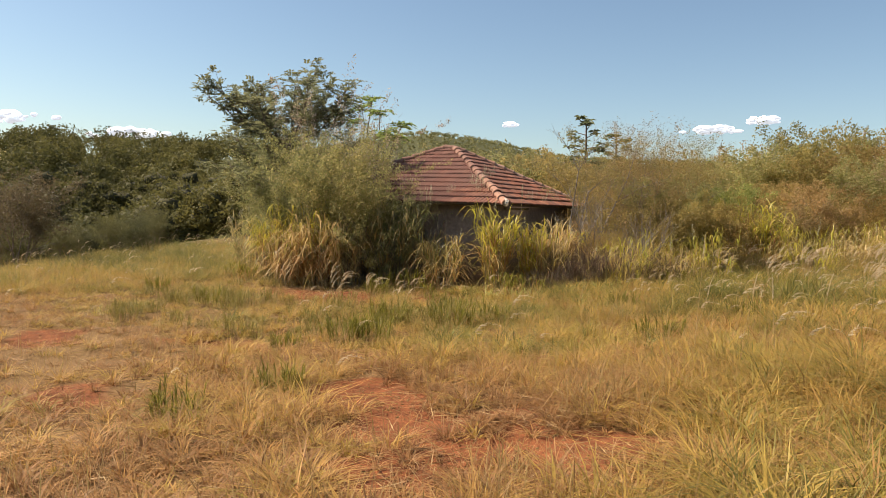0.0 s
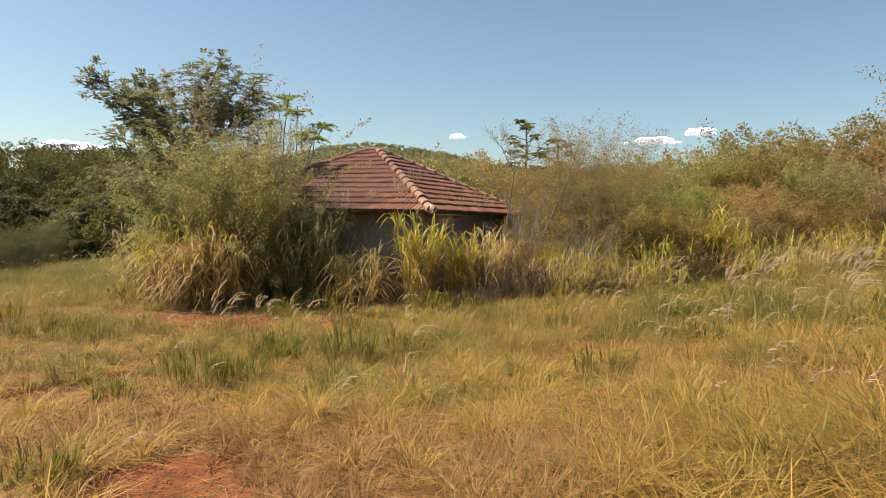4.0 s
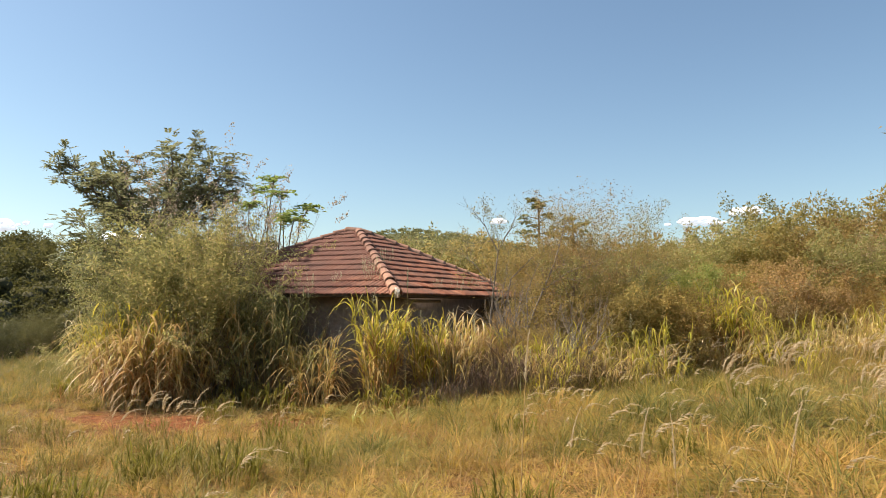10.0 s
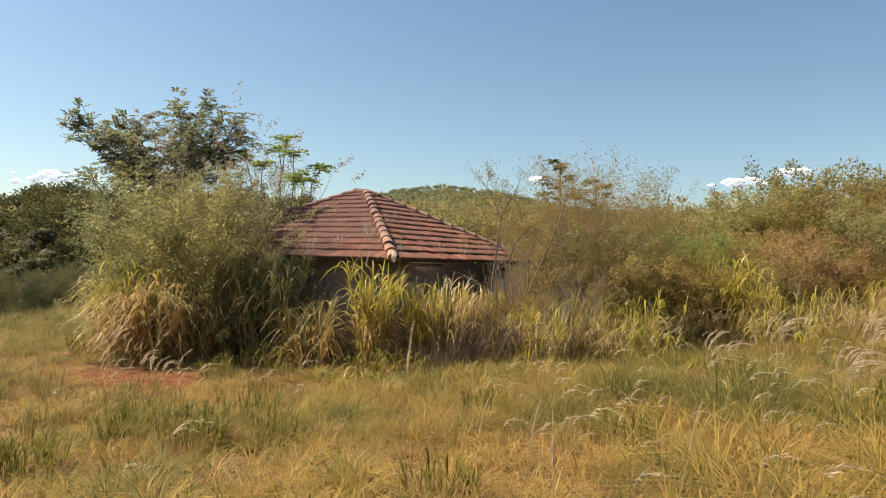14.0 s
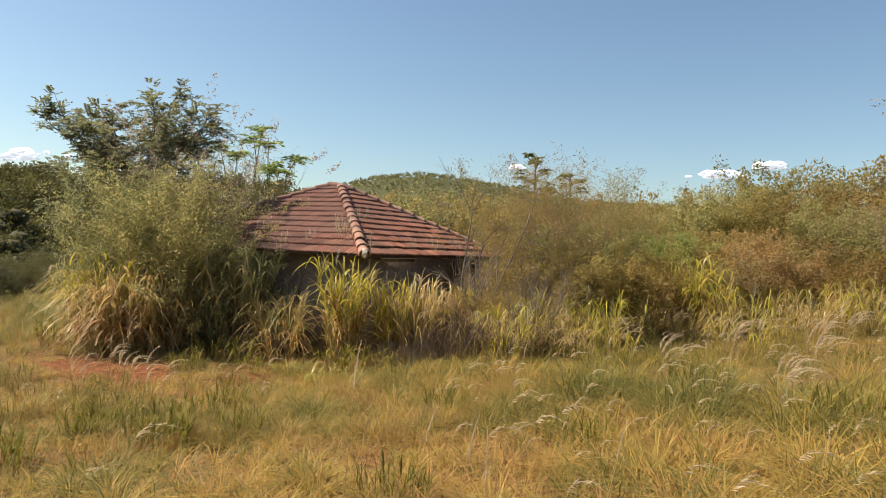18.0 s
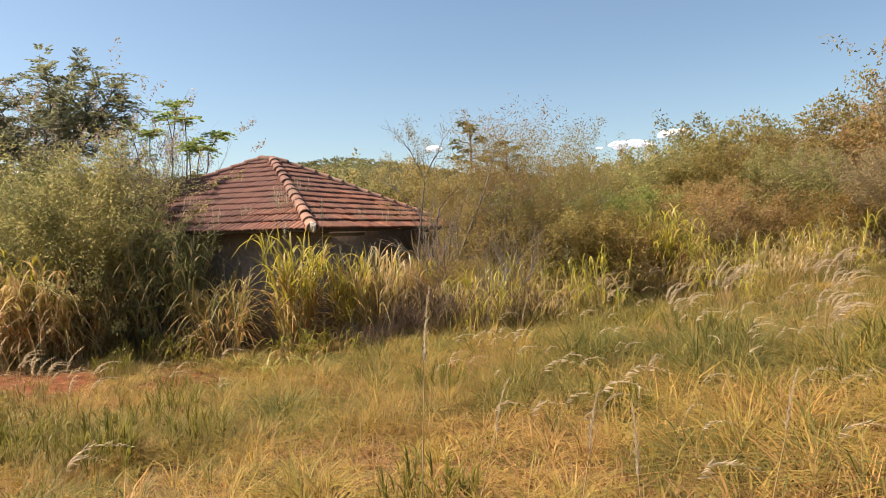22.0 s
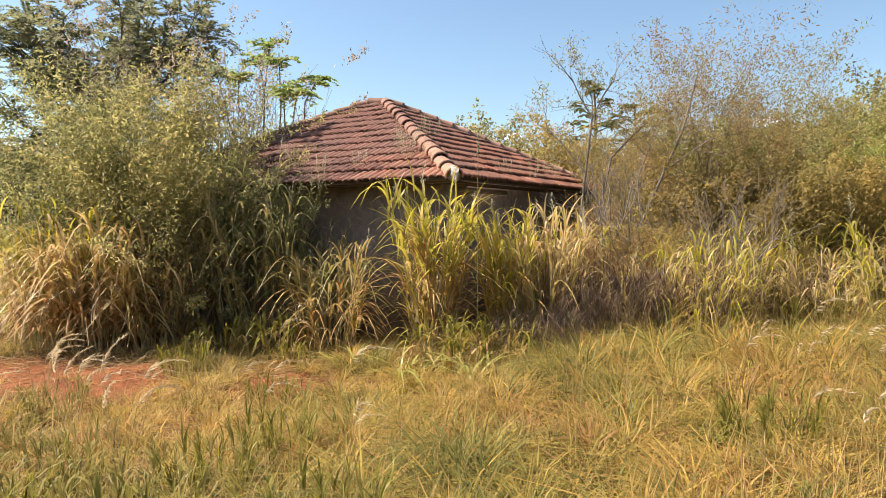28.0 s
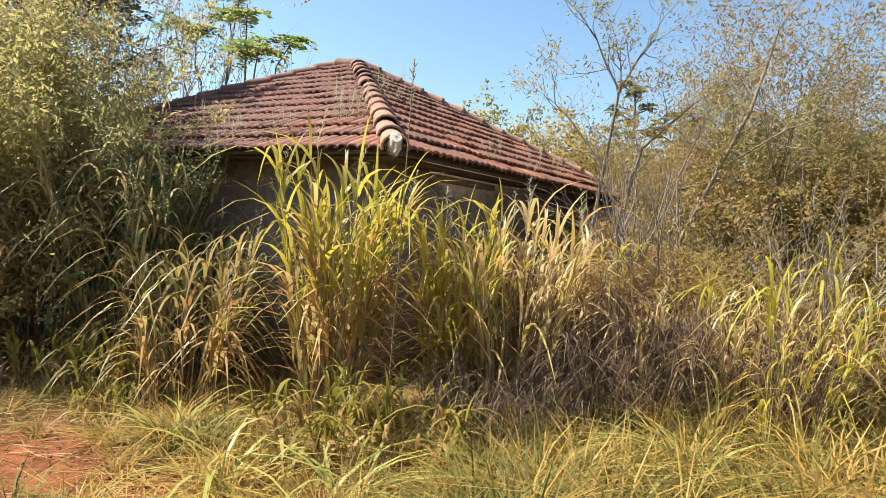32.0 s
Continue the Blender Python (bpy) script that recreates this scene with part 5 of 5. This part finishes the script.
def plumes(n, seed):
    """Feathery seed heads on thin stalks, bent by the wind."""
    rng = R(seed)
    x, y = field(n * 8, rng)
    w = smooth_step(2.5, 6, x) * smooth_step(-11, -7, y) + 0.3 * smooth_step(-3, -9, x) + 0.06 + 0.5 * np.exp(-((x - 0.2) ** 2 + (y + 4.7) ** 2) / 1.5)
    w = w * (0.25 + 1.2 * (np.sin(1.1 * x + 0.7 * y) * np.sin(1.4 * y - 0.5 * x) > 0.1))
    keep = (rng.uniform(0, 1, len(x)) < w) & (bare(x, y) < 0.5) & (np.hypot(x - 6.5, y + 11.5) > 2.6) & (np.abs((x - 3.6) * 0.85 - (y + 5.2) * -0.45) > 0.9)
    x, y = x[keep][:n], y[keep][:n]
    n = len(x)
    h = rng.uniform(0.35, 0.75, n)
    a = rng.normal(0.5, 0.5, n)
    p = np.stack([x, y, ground_z(x, y)], -1)
    d = np.stack([np.cos(a), np.sin(a), 0 * a], -1)
    top = p + d * (h * rng.uniform(0.1, 0.5, n))[:, None] + np.array([0, 0, 1.0]) * h[:, None]
    st = np.concatenate([p, top, np.full((n, 1), 0.0025), np.full((n, 1), 0.0015)], 1)
    ob = tagged(new("seed_heads", tri_mesh("seed_heads", *plume_np(rng, top, d, rng.uniform(0.18, 0.36, n)), [M["plume"]])), "pale feathery grass seed heads bent by wind", "seed heads", kind="stuff")
    part("stalk_layer", tubes(st, 3), M["dry_straw"], ob)


plumes(650, 73)


def tall_plume(x, y, h, lean, seed):
    rng = R(seed)
    ob = thing("plume_grass", (x, y, gz(x, y)), "single tall stalk of plume grass with a pale seed head", "grass", "tall plume stalks")
    top = np.array([[lean * h, 0.05, h]])
    part("stalk", tubes([(0, 0, -0.03, *top[0], 0.004, 0.002)], 4), M["dry_straw"], ob)
    d = unit(np.array([[lean, 0.15, 0.9]]))
    part("seed_head", plume_np(rng, top, d, np.array([0.26]), 190, 0.11), M["plume"], ob)


def plume_tuft(x, y, n, seed):
    """A bunch of stalks with whitish heads."""
    rng = R(seed)
    ob = thing("plume_tuft", (x, y, gz(x, y)), "bunch of grass topped with whitish feathery seed heads", "grass", "white plume bunches")
    a = rng.uniform(0, 6.283, n)
    h = rng.uniform(0.45, 0.7, n)
    top = np.stack([np.cos(a) * 0.22 * h, np.sin(a) * 0.22 * h, h], -1)
    d = unit(np.stack([0.6 + 0.5 * np.cos(a), 0.3 + 0.5 * np.sin(a), 0.2 + 0 * a], -1))
    for k in range(n):
        o = part("stalk", tubes([(0, 0, -0.03, *top[k], 0.003, 0.002)], 3), M["dry_straw"], ob)
        part("seed_head", plume_np(rng, top[k:k + 1], d[k:k + 1], rng.uniform(0.26, 0.42, 1), 90, 0.16), M["plume"], o)


for i, (x, y) in enumerate(((3.4, 2.3), (4.0, 2.9), (4.8, 3.2), (5.4, 3.6), (6.3, 2.9), (7.3, 2.4), (8.1, 2.0), (6.9, 1.9), (8.6, 3.0), (-2.0, -4.3), (-0.8, -4.7), (0.1, -4.9), (-1.3, -5.2), (6.4, -1.3), (8.2, -0.8), (5.1, 0.6), (6.9, 0.7), (7.9, -2.6), (9.4, 1.2))):
    plume_tuft(x, y, 5 if y < -2.8 else 9, 300 + i)

for x, y, h, lean, sd in ((6.1, -8.2, 1.2, 0.03, 1), (6.5, -7.7, 0.75, 0.15, 2), (5.9, -7.3, 0.7, 0.25, 3), (6.9, -7.9, 0.7, -0.1, 4), (7.2, -7.2, 0.7, 0.2, 5), (4.6, -2.7, 0.7, 0.25, 6)):
    tall_plume(x, y, h, lean, 200 + sd)


def pillar(x, y, top):
    """A square masonry stump with a wider cap slab."""
    ob = thing("masonry_pillar", (x, y, gz(x, y)), "pale weathered masonry stump showing above the scrub", "pillar")
    h = top - gz(x, y)
    part("shaft", box_np(-0.2, -0.2, -0.1, 0.2, 0.2, h - 0.1), M["post_wood"], ob)
    part("cap", box_np(-0.25, -0.25, h - 0.1, 0.25, 0.25, h), M["mortar"], ob, "pale cap slab")


pillar(9.6, 16.6, 4.05)
for x, y, top, r in ((10.4, 16.8, 4.1, 0.05), (8.7, 33.0, 7.7, 0.09)):
    ob = thing("fence_post" if r < 0.07 else "utility_pole", (x, y, gz(x, y)), "thin weathered wooden post standing in the scrub", "post")
    part("pole", tubes([(0, 0, -0.2, 0, 0, top - gz(x, y), r, r * 0.8)], 8), M["post_wood"], ob, "", True)

# ---------------------------------------------------------------- distance
def woods(name, label, n, seed, mat, yaw0, yaw1, r0, r1, size, leaves, leaf, core=True):
    """Many-lobed crowns: an uneven dark body under a coat of leaves."""
    rng = R(seed)
    ball = bmesh.new()
    bmesh.ops.create_icosphere(ball, subdivisions=2, radius=1)
    bv = np.array([v.co[:] for v in ball.verts])
    bf = np.array([[v.index for v in f.verts] for f in ball.faces])
    ball.free()
    ps, ax, sz, fc, bodies = [], [], [], [], []
    for _ in range(n):
        yaw, far = math.radians(rng.uniform(yaw0, yaw1)), math.sqrt(rng.uniform(r0**2, r1**2))
        x, y = 7 - far * math.sin(yaw), -12 + far * math.cos(yaw)
        if far > 168 and 63.5 < math.degrees(yaw) < 71.5 and rng.uniform() < 0.94:
            continue
        h = size * rng.uniform(0.6, 1.4)
        c = np.array([x, y, gz(x, y)])
        lobes = rng.integers(6, 10)
        for k in range(lobes):
            b = rng.uniform(0, 6.283)
            out = h * (0.05 if k == 0 else rng.uniform(0.12, 0.42))
            o = c + np.array([math.cos(b) * out, math.sin(b) * out, h * (0.78 if k == 0 else rng.uniform(0.35, 0.68))])
            m = leaves // lobes
            dr = unit(rng.normal(size=(m, 3)) + np.array([0, 0, 0.3]))
            r = h * rng.uniform(0.12, 0.28) * np.array([1.15, 1.15, 0.8])
            ps.append(o + dr * r * (rng.uniform(0.6, 1.15, (m, 1)) + 0.2 * np.sin(6 * dr[:, :1] + k) * np.sin(5 * dr[:, 2:] + 3 * k)))
            ax.append(rng.normal(size=(m, 3)))
            fc.append(dr)
            sz.append(leaf * rng.uniform(0.6, 1.4, m))
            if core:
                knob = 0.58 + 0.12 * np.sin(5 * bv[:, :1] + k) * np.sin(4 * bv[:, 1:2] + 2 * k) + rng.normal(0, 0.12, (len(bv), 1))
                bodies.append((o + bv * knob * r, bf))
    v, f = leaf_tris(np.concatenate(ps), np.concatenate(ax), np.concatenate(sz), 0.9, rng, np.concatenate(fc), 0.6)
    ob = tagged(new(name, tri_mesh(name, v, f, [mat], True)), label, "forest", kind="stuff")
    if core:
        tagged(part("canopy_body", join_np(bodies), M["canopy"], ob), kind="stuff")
    return ob


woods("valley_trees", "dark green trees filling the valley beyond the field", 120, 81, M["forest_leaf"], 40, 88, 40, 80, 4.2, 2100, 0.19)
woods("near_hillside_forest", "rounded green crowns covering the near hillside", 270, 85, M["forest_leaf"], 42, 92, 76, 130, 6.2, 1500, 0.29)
woods("hillside_forest", "dark forest covering the far hillside", 470, 82, M["forest_leaf"], 43, 92, 125, 205, 6.2, 520, 0.44, False)
woods("hill_scrub", "low green scrub covering the rounded hill", 2600, 83, M["hill_leaf"], -30, 44, 100, 240, 1.4, 36, 0.36, False)


def cloud(place, sx, sz, seed):
    """A small flat heap cloud of many rounded puffs."""
    rng = R(seed)
    ps, fs = [], []
    th, ph = np.linspace(0, math.pi, 11), np.linspace(0, 2 * math.pi, 16, endpoint=False)
    T, P = np.meshgrid(th, ph, indexing="ij")
    ball = np.stack([np.sin(T) * np.cos(P), np.sin(T) * np.sin(P), np.cos(T)], -1).reshape(-1, 3)
    i, j = np.meshgrid(np.arange(10), np.arange(16), indexing="ij")
    a, b, c, d = i * 16 + j, i * 16 + (j + 1) % 16, (i + 1) * 16 + (j + 1) % 16, (i + 1) * 16 + j
    face = np.concatenate([np.stack([a, d, c], -1).reshape(-1, 3), np.stack([a, c, b], -1).reshape(-1, 3)])
    for k in range(30):
        x = rng.normal(0, sx * 0.3)
        env = math.exp(-((x / sx / 0.55) ** 2))
        r = sz * rng.uniform(0.16, 0.42) * (0.4 + 0.6 * env)
        o = np.array([x, rng.normal(0, sx * 0.1), sz * rng.uniform(0.0, 0.6) * env])
        fs.append(face + k * len(ball))
        ps.append(o + ball * (1 + 0.12 * np.sin(5 * ball[:, :1] + 3 * ball[:, 2:] + k)) * r * np.array([rng.uniform(1.2, 2.4), 1, 0.75]))
    ob = new("backdrop_cloud", tri_mesh("backdrop_cloud", np.concatenate(ps), np.concatenate(fs), [M["cloud"]], True))
    ob.location = place
    return tagged(ob, "small white cloud low above the horizon", "cloud", "clouds", "structure")


def sky_place(yaw, elev, dist=2900.0):
    a, e = math.radians(yaw), math.radians(elev)
    return (7 - dist * math.sin(a), -12 + dist * math.cos(a), 2 + dist * math.tan(e))


cloud(sky_place(8.3, 6.35), 165, 40, 92)
cloud(sky_place(5.0, 7.05), 115, 38, 91)
cloud(sky_place(24.6, 6.75), 50, 26, 93)
cloud(sky_place(63, 4.9), 420, 50, 94)
cloud(sky_place(55, 4.4), 380, 50, 95)
